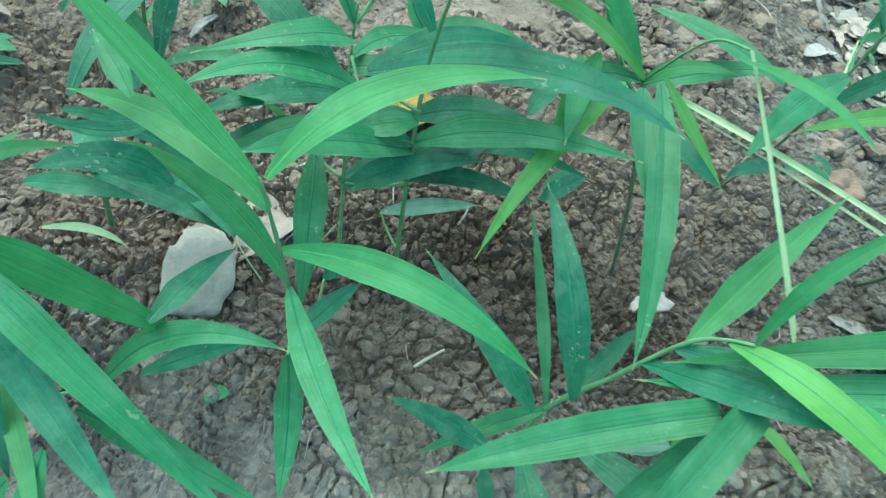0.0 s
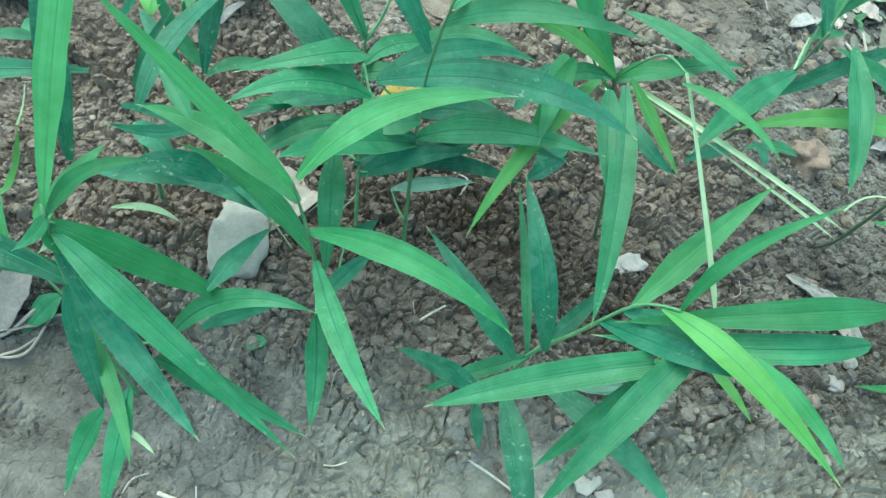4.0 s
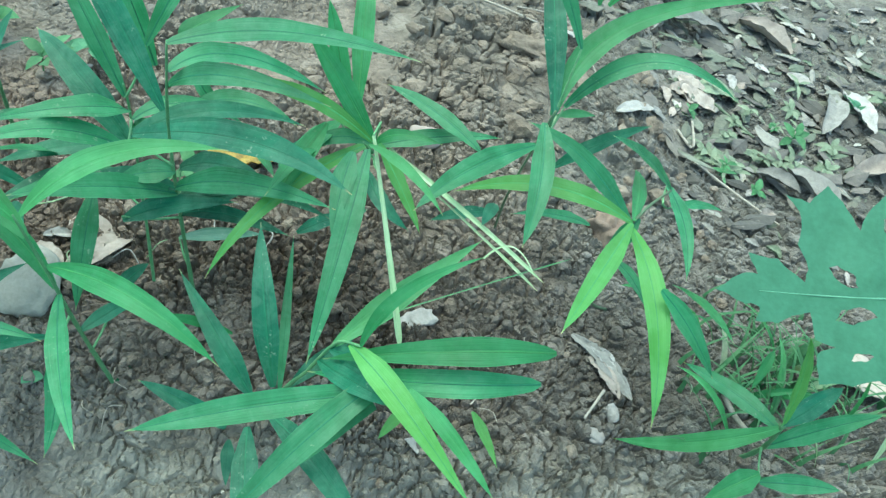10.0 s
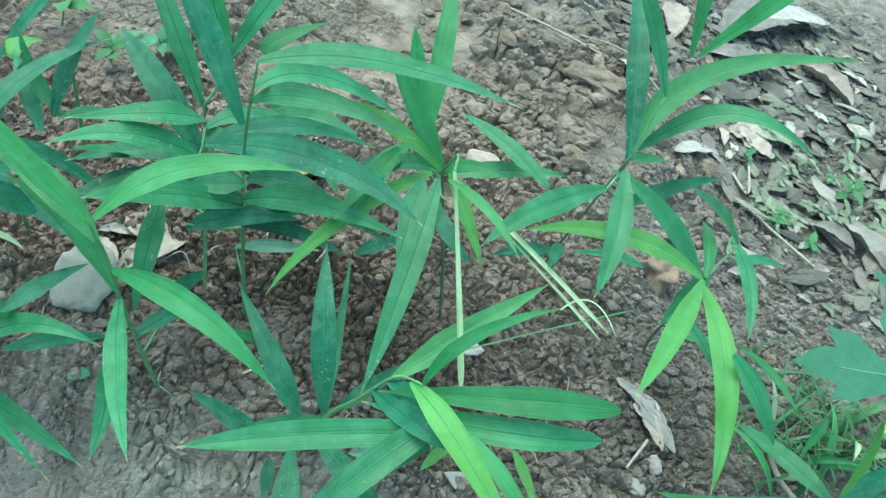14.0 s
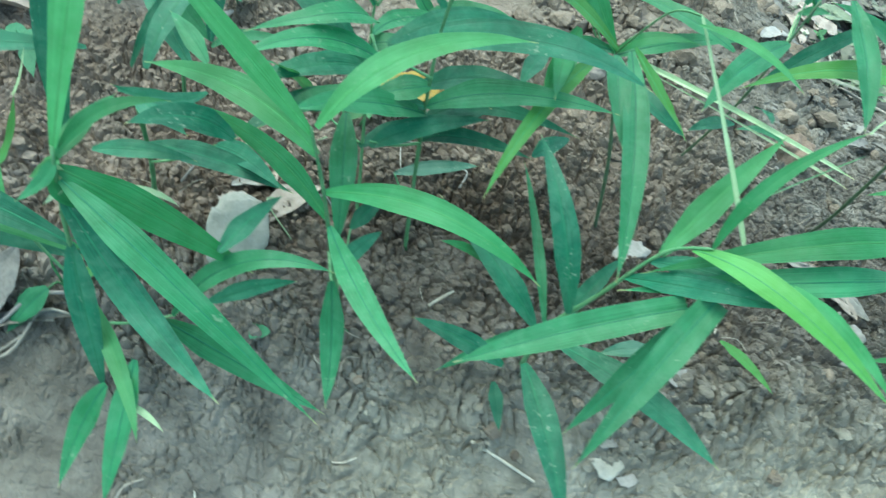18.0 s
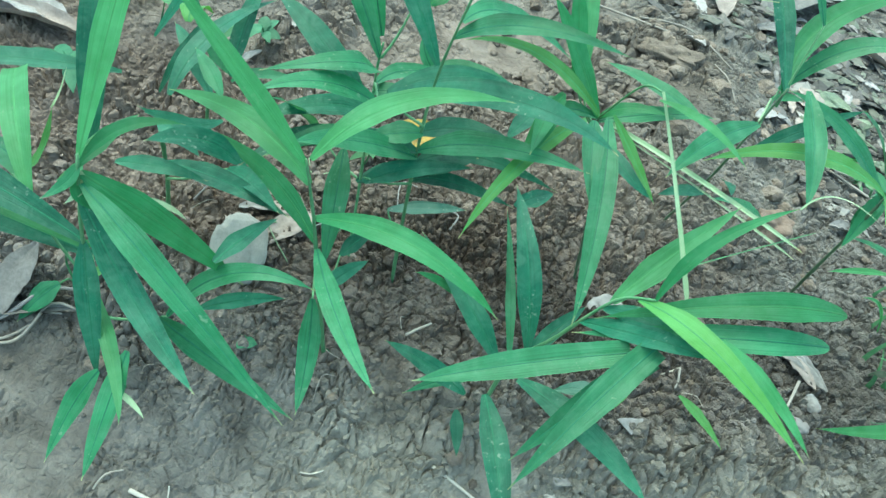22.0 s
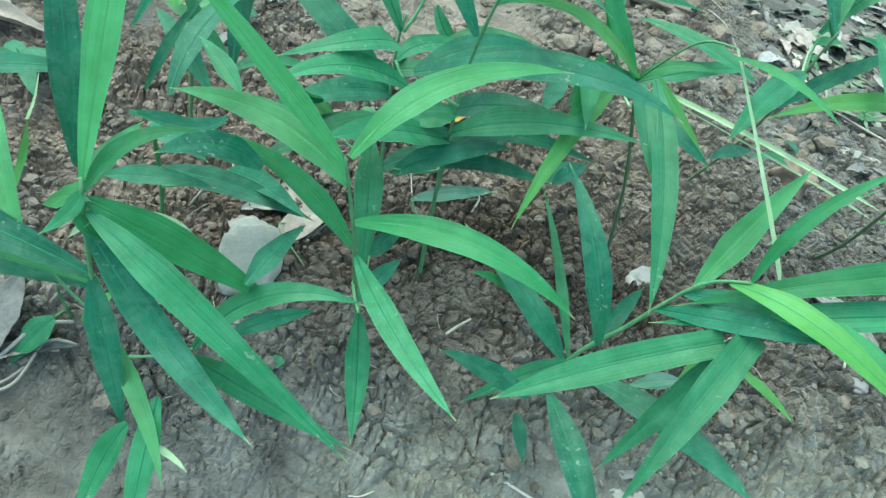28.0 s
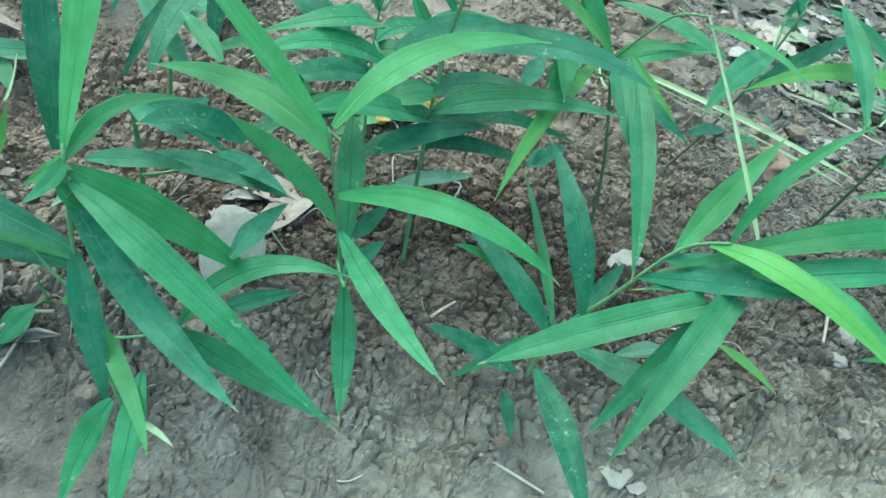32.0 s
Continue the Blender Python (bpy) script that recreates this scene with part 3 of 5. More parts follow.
blade(plant_l, (-0.240, -0.112, 0.205), (-0.310, -0.057, 0.125), (0.003, -0.001, 0.006), 0.018, YOUNG)
blade(plant_l, (-0.240, -0.120, 0.140), (-0.430, -0.122, 0.192), (0.000, 0.004, 0.004), 0.020, BRIGHT)
blade(plant_l, (-0.233, -0.119, 0.228), (-0.220, 0.004, 0.398), (0.000, 0.000, 0.010), 0.0175, YOUNG)
blade(plant_l, (-0.312, -0.005, 0.116), (-0.341, 0.093, 0.277), (0.000, 0.000, 0.010), 0.023, OLD)
blade(plant_l, (-0.237, -0.128, 0.157), (-0.434, -0.139, 0.224), (-0.005, 0.006, 0.010), 0.022, OLD)
stalk(plant_l, [(-0.238, -0.130, 0.083), (-0.249, -0.112, 0.087), (-0.261, -0.094, 0.097)], 0.0013, 0.0008, STEM, "leaf_sheath", rings=6, sides=6)
blade(plant_l, (-0.261, -0.094, 0.097), (-0.458, -0.130, 0.160), (0.000, 0.000, 0.010), 0.022, OLD)
blade(plant_l, (-0.235, -0.124, 0.198), (-0.121, -0.201, 0.135), (-0.004, 0.003, -0.015), 0.0175, OLD)
blade(plant_l, (-0.237, -0.128, 0.156), (-0.209, -0.180, 0.072), (0.000, 0.000, 0.006), 0.017, OLD)
blade(plant_l, (-0.202, -0.184, 0.094), (-0.227, -0.230, 0.026), (-0.003, 0.006, 0.002), 0.016, MATURE)
blade(plant_l, (-0.189, -0.168, 0.103), (-0.185, -0.244, 0.054), (-0.001, 0.003, -0.000), 0.015, MATURE)
blade(plant_l, (-0.238, -0.129, 0.111), (-0.170, -0.215, 0.090), (0.009, -0.005, -0.002), 0.011, YOUNG)
blade(plant_l, (-0.366, -0.004, 0.180), (-0.278, -0.122, 0.150), (-0.002, 0.000, 0.022), 0.021, YOUNG, kind="bent")
stalk(plant_l, [(-0.238, -0.129, 0.110), (-0.272, -0.113, 0.125), (-0.295, -0.110, 0.181)], 0.0013, 0.0009, STEM, "leaf_sheath", rings=6, sides=6)
blade(plant_l, (-0.342, -0.054, 0.119), (-0.326, -0.022, 0.170), (0.003, -0.001, -0.010), 0.017, LIME, 35)
blade(plant_l, (-0.326, -0.023, 0.168), (-0.324, 0.000, 0.192), (0.001, 0.000, -0.002), 0.004, STRAW, 35, 0.4, "leaf_tip", "bleached thin tip of a leaf", "strip")
blade(plant_l, (-0.268, -0.109, 0.073), (-0.265, -0.070, 0.062), (0.001, -0.001, 0.001), 0.010, LIME)
blade(plant_l, (-0.300, -0.100, 0.165), (-0.372, -0.070, 0.150), (0.004, 0.010, 0.006), 0.018, MATURE)
blade(plant_l, (-0.190, -0.190, 0.085), (-0.160, -0.202, 0.082), (0.0, 0.002, 0.002), 0.004, STRAW)
blade(plant_l, (-0.233, -0.120, 0.222), (-0.180, -0.082, 0.246), (-0.006, 0.002, 0.010), 0.010, BRIGHT)
blade(plant_l, (-0.310, 0.049, 0.165), (-0.481, -0.054, 0.177), (0.000, 0.000, 0.010), 0.017, OLD)
blade(plant_l, (-0.288, -0.010, 0.118), (-0.207, -0.007, 0.125), (0.000, 0.000, 0.005), 0.015, OLD)
stalk(plant_l, [(-0.238, -0.130, 0.072), (-0.211, -0.126, 0.076), (-0.185, -0.122, 0.089)], 0.0013, 0.0008, STEM, "leaf_sheath", rings=6, sides=6)
blade(plant_l, (-0.185, -0.122, 0.089), (-0.077, -0.103, 0.149), (-0.009, 0.006, 0.024), 0.015, MATURE)
blade(plant_l, (-0.153, -0.106, 0.149), (-0.132, -0.035, 0.138), (0.000, 0.000, 0.005), 0.015, OLD)
blade(plant_l, (-0.166, -0.108, 0.091), (-0.118, -0.047, 0.055), (0.000, 0.000, 0.005), 0.013, OLD)
blade(plant_l, (-0.234, -0.121, 0.220), (-0.224, -0.063, 0.226), (0.000, 0.000, 0.004), 0.013, BRIGHT)
blade(plant_l, (-0.278, -0.021, 0.087), (-0.228, -0.007, 0.068), (0.001, 0.006, 0.003), 0.006, STRAW)
blade(plant_l, (-0.233, -0.121, 0.222), (-0.255, -0.136, 0.196), (0.004, 0.002, -0.000), 0.010, MATURE)
blade(plant_l, (-0.234, -0.121, 0.217), (-0.242, -0.132, 0.193), (0.004, 0.004, -0.002), 0.008, STRAW)
blade(plant_l, (-0.234, -0.121, 0.210), (-0.219, -0.124, 0.187), (-0.007, -0.004, -0.000), 0.007, BRIGHT)

plant_m = thing("ginger_plant", (-0.285, 0.055, -0.005), "small ginger shoot with dark mottled leaves low over the soil", "plant", "ginger plants of the bed")
stalk(plant_m, [(-0.285, 0.055, -0.005), (-0.272, 0.040, 0.070), (-0.262, 0.020, 0.150)], 0.0022, 0.0017, STEM, nodes=5)
blade(plant_m, (-0.270, 0.035, 0.089), (-0.129, -0.019, 0.125), (0.000, 0.000, 0.009), 0.019, OLD)
stalk(plant_m, [(-0.270, 0.036, 0.068), (-0.244, 0.045, 0.072), (-0.218, 0.055, 0.086)], 0.0013, 0.0008, STEM, "leaf_sheath", rings=6, sides=6)
blade(plant_m, (-0.218, 0.055, 0.086), (-0.132, -0.036, 0.144), (0.000, 0.000, 0.008), 0.019, OLD)
blade(plant_m, (-0.262, 0.020, 0.150), (-0.207, -0.016, 0.158), (0.000, 0.000, 0.004), 0.018, OLD)
blade(plant_m, (-0.160, -0.047, 0.194), (-0.211, -0.083, 0.222), (-0.000, 0.009, 0.005), 0.018, OLD)

plant_b = thing("ginger_plant", (-0.041, 0.051, -0.010), "tall ginger shoot with straight stem and dark arching leaves", "plant", "ginger plants of the bed")
stalk(plant_b, [(-0.041, 0.051, -0.010), (-0.045, 0.052, 0.120), (-0.044, 0.050, 0.240), (-0.029, 0.037, 0.333)], 0.0021, 0.0007, STEM, nodes=5)
stalk(plant_b, [(-0.044, 0.050, 0.204), (-0.063, 0.054, 0.208), (-0.081, 0.058, 0.218)], 0.0013, 0.0008, STEM, "leaf_sheath", rings=6, sides=6)
blade(plant_b, (-0.081, 0.058, 0.218), (0.108, 0.037, 0.241), (0.007, 0.006, 0.021), 0.025, OLD)
blade(plant_b, (-0.080, 0.059, 0.220), (0.037, 0.142, 0.202), (-0.004, 0.003, 0.017), 0.018, OLD)
blade(plant_b, (-0.045, 0.051, 0.170), (-0.124, -0.040, 0.223), (-0.003, 0.001, 0.007), 0.022, MATURE)
blade(plant_b, (-0.044, 0.046, 0.264), (-0.140, 0.104, 0.364), (0.000, 0.000, 0.010), 0.018, OLD)
blade(plant_b, (-0.029, 0.037, 0.333), (0.145, 0.006, 0.394), (-0.016, 0.032, -0.009), 0.018, MATURE)
blade(plant_b, (-0.033, 0.041, 0.306), (0.057, 0.129, 0.256), (-0.014, 0.003, 0.019), 0.018, MATURE)
blade(plant_b, (-0.037, 0.046, 0.290), (0.087, 0.034, 0.321), (-0.012, -0.002, 0.014), 0.018, MATURE)
blade(plant_b, (-0.045, 0.050, 0.178), (0.095, 0.044, 0.212), (-0.011, 0.006, 0.008), 0.023, MATURE)
blade(plant_b, (-0.047, 0.054, 0.152), (0.006, 0.082, 0.165), (0.000, 0.000, 0.004), 0.023, OLD)
blade(plant_b, (-0.044, 0.051, 0.196), (-0.089, 0.036, 0.184), (0.000, 0.000, 0.003), 0.020, MATURE)
blade(plant_b, (0.064, 0.161, 0.060), (0.096, 0.191, 0.066), (0.000, 0.000, 0.003), 0.018, OLD)
stalk(plant_b, [(-0.045, 0.051, 0.154), (-0.051, 0.067, 0.157), (-0.058, 0.083, 0.167)], 0.0013, 0.0008, STEM, "leaf_sheath", rings=6, sides=6)
blade(plant_b, (-0.058, 0.083, 0.167), (0.032, 0.056, 0.209), (-0.003, 0.003, 0.009), 0.019, OLD)
blade(plant_b, (-0.035, 0.190, 0.111), (0.020, 0.109, 0.160), (0.000, 0.000, 0.007), 0.010, BRIGHT)
blade(plant_b, (-0.045, 0.051, 0.176), (-0.128, 0.025, 0.168), (-0.004, 0.008, 0.004), 0.019, OLD)
blade(plant_b, (-0.045, 0.051, 0.163), (0.084, 0.087, 0.150), (-0.017, 0.015, 0.008), 0.018, OLD)
blade(plant_b, (-0.097, 0.070, 0.105), (-0.012, 0.104, 0.127), (-0.008, 0.013, -0.006), 0.018, OLD)
blade(plant_b, (-0.070, 0.129, 0.193), (0.030, 0.141, 0.200), (-0.006, 0.010, 0.012), 0.018, MATURE)
blade(plant_b, (-0.045, 0.052, 0.142), (0.050, 0.071, 0.131), (-0.013, 0.004, 0.007), 0.014, OLD)
blade(plant_b, (-0.071, 0.134, 0.264), (-0.032, 0.175, 0.287), (-0.008, -0.009, 0.000), 0.017, BRIGHT)
blade(plant_b, (-0.076, 0.168, 0.213), (-0.030, 0.160, 0.168), (-0.008, -0.008, 0.002), 0.012, MATURE)
stalk(plant_b, [(-0.045, 0.051, 0.140), (-0.063, 0.037, 0.144), (-0.081, 0.022, 0.156)], 0.0013, 0.0008, STEM, "leaf_sheath", rings=6, sides=6)
blade(plant_b, (-0.081, 0.022, 0.151), (0.006, 0.058, 0.172), (-0.009, 0.003, 0.001), 0.018, OLD)
stalk(plant_b, [(-0.043, 0.051, 0.066), (-0.055, 0.064, 0.070), (-0.064, 0.076, 0.077)], 0.0012, 0.0008, STEM, "leaf_sheath", rings=6, sides=6)
blade(plant_b, (-0.064, 0.076, 0.077), (0.010, 0.106, 0.080), (0.000, 0.000, 0.003), 0.013, DUSTY, label="dull grey-green dusty lower leaf")

plant_c = thing("ginger_plant", (-0.092, 0.062, -0.010), "slender ginger shoot with leaves arching to one side", "plant", "ginger plants of the bed")
stalk(plant_c, [(-0.092, 0.062, -0.010), (-0.095, 0.075, 0.100), (-0.098, 0.086, 0.210), (-0.094, 0.078, 0.250)], 0.0017, 0.0007, STEM, nodes=5)
blade(plant_c, (-0.095, 0.082, 0.219), (-0.172, 0.015, 0.234), (0.020, -0.004, 0.018), 0.021, MATURE)
stalk(plant_c, [(-0.097, 0.084, 0.207), (-0.089, 0.066, 0.206), (-0.082, 0.047, 0.212)], 0.0013, 0.0008, STEM, "leaf_sheath", rings=6, sides=6)
blade(plant_c, (-0.082, 0.047, 0.212), (-0.166, -0.016, 0.235), (-0.001, 0.006, 0.013), 0.019, MATURE)
stalk(plant_c, [(-0.096, 0.077, 0.102), (-0.120, 0.090, 0.105), (-0.145, 0.104, 0.117)], 0.0013, 0.0008, STEM, "leaf_sheath", rings=6, sides=6)
blade(plant_c, (-0.145, 0.104, 0.117), (-0.153, -0.011, 0.232), (0.000, 0.000, 0.010), 0.016, MATURE)
blade(plant_c, (-0.096, 0.081, 0.234), (-0.178, 0.138, 0.326), (0.001, -0.003, 0.009), 0.016, MATURE)
blade(plant_c, (-0.097, 0.082, 0.174), (-0.209, 0.141, 0.229), (-0.001, -0.004, 0.015), 0.023, OLD)
stalk(plant_c, [(-0.094, 0.078, 0.236), (-0.085, 0.084, 0.256), (-0.077, 0.091, 0.283)], 0.0013, 0.0008, STEM, "leaf_sheath", rings=6, sides=6)
blade(plant_c, (-0.077, 0.091, 0.283), (-0.021, 0.138, 0.378), (0.000, 0.000, 0.010), 0.017, MATURE)
blade(plant_c, (-0.114, 0.162, 0.206), (-0.166, 0.187, 0.323), (0.000, 0.000, 0.010), 0.018, MATURE)
blade(plant_c, (-0.097, 0.083, 0.176), (-0.182, 0.016, 0.184), (0.005, 0.006, 0.009), 0.022, OLD)
stalk(plant_c, [(-0.097, 0.082, 0.155), (-0.092, 0.063, 0.161), (-0.087, 0.045, 0.173)], 0.0013, 0.0008, STEM, "leaf_sheath", rings=6, sides=6)
blade(plant_c, (-0.087, 0.045, 0.173), (-0.160, -0.006, 0.169), (0.000, 0.017, 0.004), 0.018, MATURE)
stalk(plant_c, [(-0.097, 0.081, 0.150), (-0.097, 0.062, 0.156), (-0.098, 0.042, 0.168)], 0.0013, 0.0008, STEM, "leaf_sheath", rings=6, sides=6)
blade(plant_c, (-0.098, 0.042, 0.168), (-0.176, -0.013, 0.159), (-0.002, 0.016, 0.008), 0.020, OLD)
blade(plant_c, (-0.098, 0.085, 0.197), (-0.044, 0.103, 0.196), (-0.010, -0.007, 0.006), 0.015, MATURE)
blade(plant_c, (-0.096, 0.085, 0.207), (-0.016, 0.144, 0.191), (-0.014, 0.010, 0.006), 0.016, MATURE)

plant_k = thing("ginger_plant", (0.148, 0.142, -0.005), "broken ginger shoot with drooping yellow-green and dry leaves", "plant", "ginger plants of the bed")
stalk(plant_k, [(0.148, 0.142, -0.005), (0.128, 0.138, 0.100), (0.100, 0.150, 0.198)], 0.0018, 0.0014, STEM_RED, nodes=5)
blade(plant_k, (0.100, 0.150, 0.198), (0.026, 0.163, 0.291), (-0.006, 0.001, 0.011), 0.018, BRIGHT)
stalk(plant_k, [(0.100, 0.150, 0.186), (0.088, 0.160, 0.197), (0.076, 0.170, 0.214)], 0.0013, 0.0008, STEM, "leaf_sheath", rings=6, sides=6)
blade(plant_k, (0.076, 0.170, 0.214), (0.041, 0.306, 0.310), (0.000, 0.000, 0.010), 0.018, BRIGHT)
blade(plant_k, (0.195, 0.157, 0.218), (0.094, 0.207, 0.224), (0.000, 0.000, 0.007), 0.016, MATURE)
blade(plant_k, (0.101, 0.149, 0.196), (0.213, 0.199, 0.205), (0.000, 0.000, 0.007), 0.016, MATURE)
blade(plant_k, (0.108, 0.128, 0.219), (0.164, 0.076, 0.177), (0.002, 0.002, -0.003), 0.015, LIME, 25)
blade(plant_k, (0.116, 0.035, 0.297), (0.180, -0.006, 0.290), (0.002, 0.002, 0.006), 0.0075, YOUNG)
stalk(plant_k, [(0.105, 0.148, 0.172), (0.101, 0.163, 0.172), (0.098, 0.179, 0.178)], 0.0013, 0.0008, SHEATH, "leaf_sheath", rings=6, sides=6)
blade(plant_k, (0.098, 0.179, 0.178), (0.010, -0.019, 0.161), (-0.011, -0.024, 0.028), 0.014, LIME)
stalk(plant_k, [(0.100, 0.150, 0.181), (0.079, 0.163, 0.182), (0.059, 0.176, 0.190)], 0.0013, 0.0008, STEM, "leaf_sheath", rings=6, sides=6)
blade(plant_k, (0.059, 0.176, 0.190), (0.043, 0.025, 0.226), (0.000, 0.000, 0.009), 0.018, BRIGHT)
blade(plant_k, (0.099, 0.143, 0.205), (-0.030, 0.055, 0.286), (-0.004, 0.016, 0.014), 0.015, LIME)
stalk(plant_k, [(0.101, 0.150, 0.182), (0.107, 0.129, 0.190), (0.114, 0.108, 0.206)], 0.0013, 0.0008, STEM, "leaf_sheath", rings=6, sides=6)
blade(plant_k, (0.091, 0.104, 0.223), (0.100, 0.020, 0.201), (-0.002, 0.000, 0.005), 0.018, MATURE)
blade(plant_k, (0.060, 0.127, 0.226), (0.038, 0.045, 0.190), (0.000, -0.002, 0.003), 0.018, BRIGHT)
blade(plant_k, (0.225, 0.152, 0.153), (0.168, 0.098, 0.173), (-0.001, 0.002, 0.002), 0.012, OLD)
blade(plant_k, (0.026, 0.105, 0.180), (0.052, 0.191, 0.167), (0.000, 0.000, 0.005), 0.016, OLD)
stalk(plant_k, [(0.100, 0.150, 0.185), (0.085, 0.152, 0.200), (0.070, 0.155, 0.221)], 0.0013, 0.0008, STEM, "leaf_sheath", rings=6, sides=6)
blade(plant_k, (0.070, 0.155, 0.221), (0.038, 0.186, 0.308), (0.000, 0.000, 0.006), 0.015, BRIGHT)
blade(plant_k, (0.051, 0.085, 0.122), (0.086, 0.130, 0.115), (0.000, 0.000, 0.003), 0.013, OLD)
blade(plant_k, (0.100, 0.150, 0.198), (0.043, 0.103, 0.185), (-0.011, 0.004, 0.014), 0.015, MATURE)
blade(plant_k, (0.106, 0.101, 0.209), (0.155, 0.062, 0.192), (-0.004, -0.008, 0.004), 0.013, OLD)
blade(plant_k, (0.100, 0.150, 0.198), (0.162, 0.142, 0.225), (-0.007, -0.002, 0.010), 0.012, BRIGHT)
stalk(plant_k, [(0.100, 0.150, 0.198), (0.112, 0.096, 0.269), (0.117, 0.042, 0.300)], 0.0010, 0.0008, STEM, "bent_stem")
blade(plant_k, (0.117, 0.042, 0.300), (0.178, -0.066, 0.202), (0.0, 0.0, 0.002), 0.0052, STRAW, 20, 0.5, "dry_leaf", "pale straw-coloured rolled leaf", "strip")
blade(plant_k, (0.102, 0.110, 0.225), (0.110, -0.066, 0.155), (0.003, -0.007, 0.012), 0.019, MATURE)
blade(plant_k, (0.117, 0.151, 0.190), (0.268, 0.026, 0.204), (0.0, 0.0, 0.002), 0.0036, STRAW, 10, 0.6, "dry_leaf", "pale split sheath beside another", "strip")
blade(plant_k, (0.114, 0.151, 0.195), (0.271, 0.031, 0.210), (0.0, 0.0, 0.003), 0.0048, STRAW, -15, 0.6, "dry_leaf", "pale straw-coloured split sheath", "strip")

plant_s = thing("ginger_plant", (0.078, -0.050, -0.010), "leaning ginger shoot with leaves spread like a star over the soil", "plant", "ginger plants of the bed")
stalk(plant_s, [(0.078, -0.050, -0.010), (0.084, -0.050, 0.064), (0.108, -0.054, 0.125), (0.130, -0.062, 0.190), (0.150, -0.075, 0.215)], 0.0022, 0.0008, STEM, nodes=5)
blade(plant_s, (0.142, -0.070, 0.206), (0.248, -0.160, 0.204), (-0.009, 0.003, 0.018), 0.0165, LIME)
blade(plant_s, (0.147, -0.096, 0.180), (0.008, -0.148, 0.144), (-0.001, 0.005, -0.004), 0.019, MATURE, kind="bent")
blade(plant_s, (0.284, -0.043, 0.225), (0.122, -0.066, 0.17), (-0.002, -0.02, 0.035), 0.019, BRIGHT, kind="blunt")
blade(plant_s, (0.280, -0.059, 0.206), (0.112, -0.068, 0.15), (0.002, -0.024, 0.034), 0.018, MATURE, kind="blunt")
blade(plant_s, (0.160, -0.096, 0.192), (0.088, -0.196, 0.132), (0.001, 0.002, 0.010), 0.019, MATURE, kind="bent")
blade(plant_s, (0.087, -0.073, 0.120), (0.041, 0.022, 0.198), (0.002, -0.011, 0.016), 0.018, OLD)
blade(plant_s, (0.084, -0.050, 0.063), (0.046, 0.092, 0.111), (0.000, 0.000, 0.009), 0.009, MATURE)
blade(plant_s, (0.068, -0.073, 0.096), (-0.021, -0.003, 0.141), (0.007, -0.009, 0.007), 0.018, OLD)
blade(plant_s, (0.053, -0.091, 0.064), (-0.022, -0.085, 0.093), (0.000, 0.000, 0.005), 0.015, OLD)
blade(plant_s, (0.069, -0.085, 0.063), (0.109, -0.197, 0.046), (0.000, 0.000, 0.010), 0.020, OLD)
blade(plant_s, (0.088, -0.084, 0.095), (0.191, -0.166, 0.111), (0.001, 0.004, 0.008), 0.019, OLD)
blade(plant_s, (0.052, -0.086, 0.030), (0.063, -0.121, 0.016), (0.000, 0.000, 0.002), 0.011, OLD)
blade(plant_s, (0.084, -0.050, 0.063), (0.004, -0.096, 0.045), (0.000, 0.000, 0.006), 0.013, MATURE)
blade(plant_s, (0.093, -0.051, 0.086), (0.135, 0.008, 0.102), (0.000, 0.000, 0.004), 0.013, OLD)
blade(plant_s, (0.129, -0.062, 0.187), (0.215, 0.043, 0.226), (-0.001, 0.002, -0.001), 0.019, YOUNG)
blade(plant_s, (0.150, -0.075, 0.215), (0.216, -0.030, 0.290), (-0.014, -0.002, 0.006), 0.009, BRIGHT)
blade(plant_s, (0.213, -0.034, 0.291), (0.243, -0.059, 0.315), (-0.000, 0.016, 0.002), 0.0012, STRAW, 0, 0.3, "leaf_tip", "bleached curled tip of a leaf", "strip")
blade(plant_s, (0.166, -0.040, 0.217), (0.293, 0.070, 0.205), (-0.002, 0.002, -0.004), 0.0018, STEM, 0, 0.4, "leaf_edge", "thin straight green leaf strip", "strip")
blade(plant_s, (0.117, -0.057, 0.153), (0.190, -0.113, 0.217), (-0.001, -0.007, 0.011), 0.016, OLD)
blade(plant_s, (0.190, -0.103, 0.226), (0.262, -0.144, 0.190), (0.000, 0.000, 0.006), 0.010, YOUNG)
blade(plant_s, (0.259, 0.013, 0.017), (0.289, -0.047, 0.035), (0.000, 0.000, 0.004), 0.010, LIME)
blade(plant_s, (0.197, -0.020, 0.059), (0.177, -0.053, 0.040), (0.000, 0.000, 0.003), 0.010, LIME)
blade(plant_s, (0.166, -0.088, 0.172), (0.093, -0.152, 0.090), (0.000, 0.000, 0.007), 0.018, MATURE, kind="bent")
blade(plant_s, (0.126, -0.061, 0.178), (0.188, -0.087, 0.200), (0.000, 0.000, 0.004), 0.014, OLD)
blade(plant_s, (0.031, -0.021, 0.094), (-0.014, -0.056, 0.149), (0.000, 0.000, 0.005), 0.008, BRIGHT)
blade(plant_s, (0.150, -0.081, 0.110), (0.115, -0.088, 0.100), (0.000, 0.000, 0.002), 0.011, DUSTY)

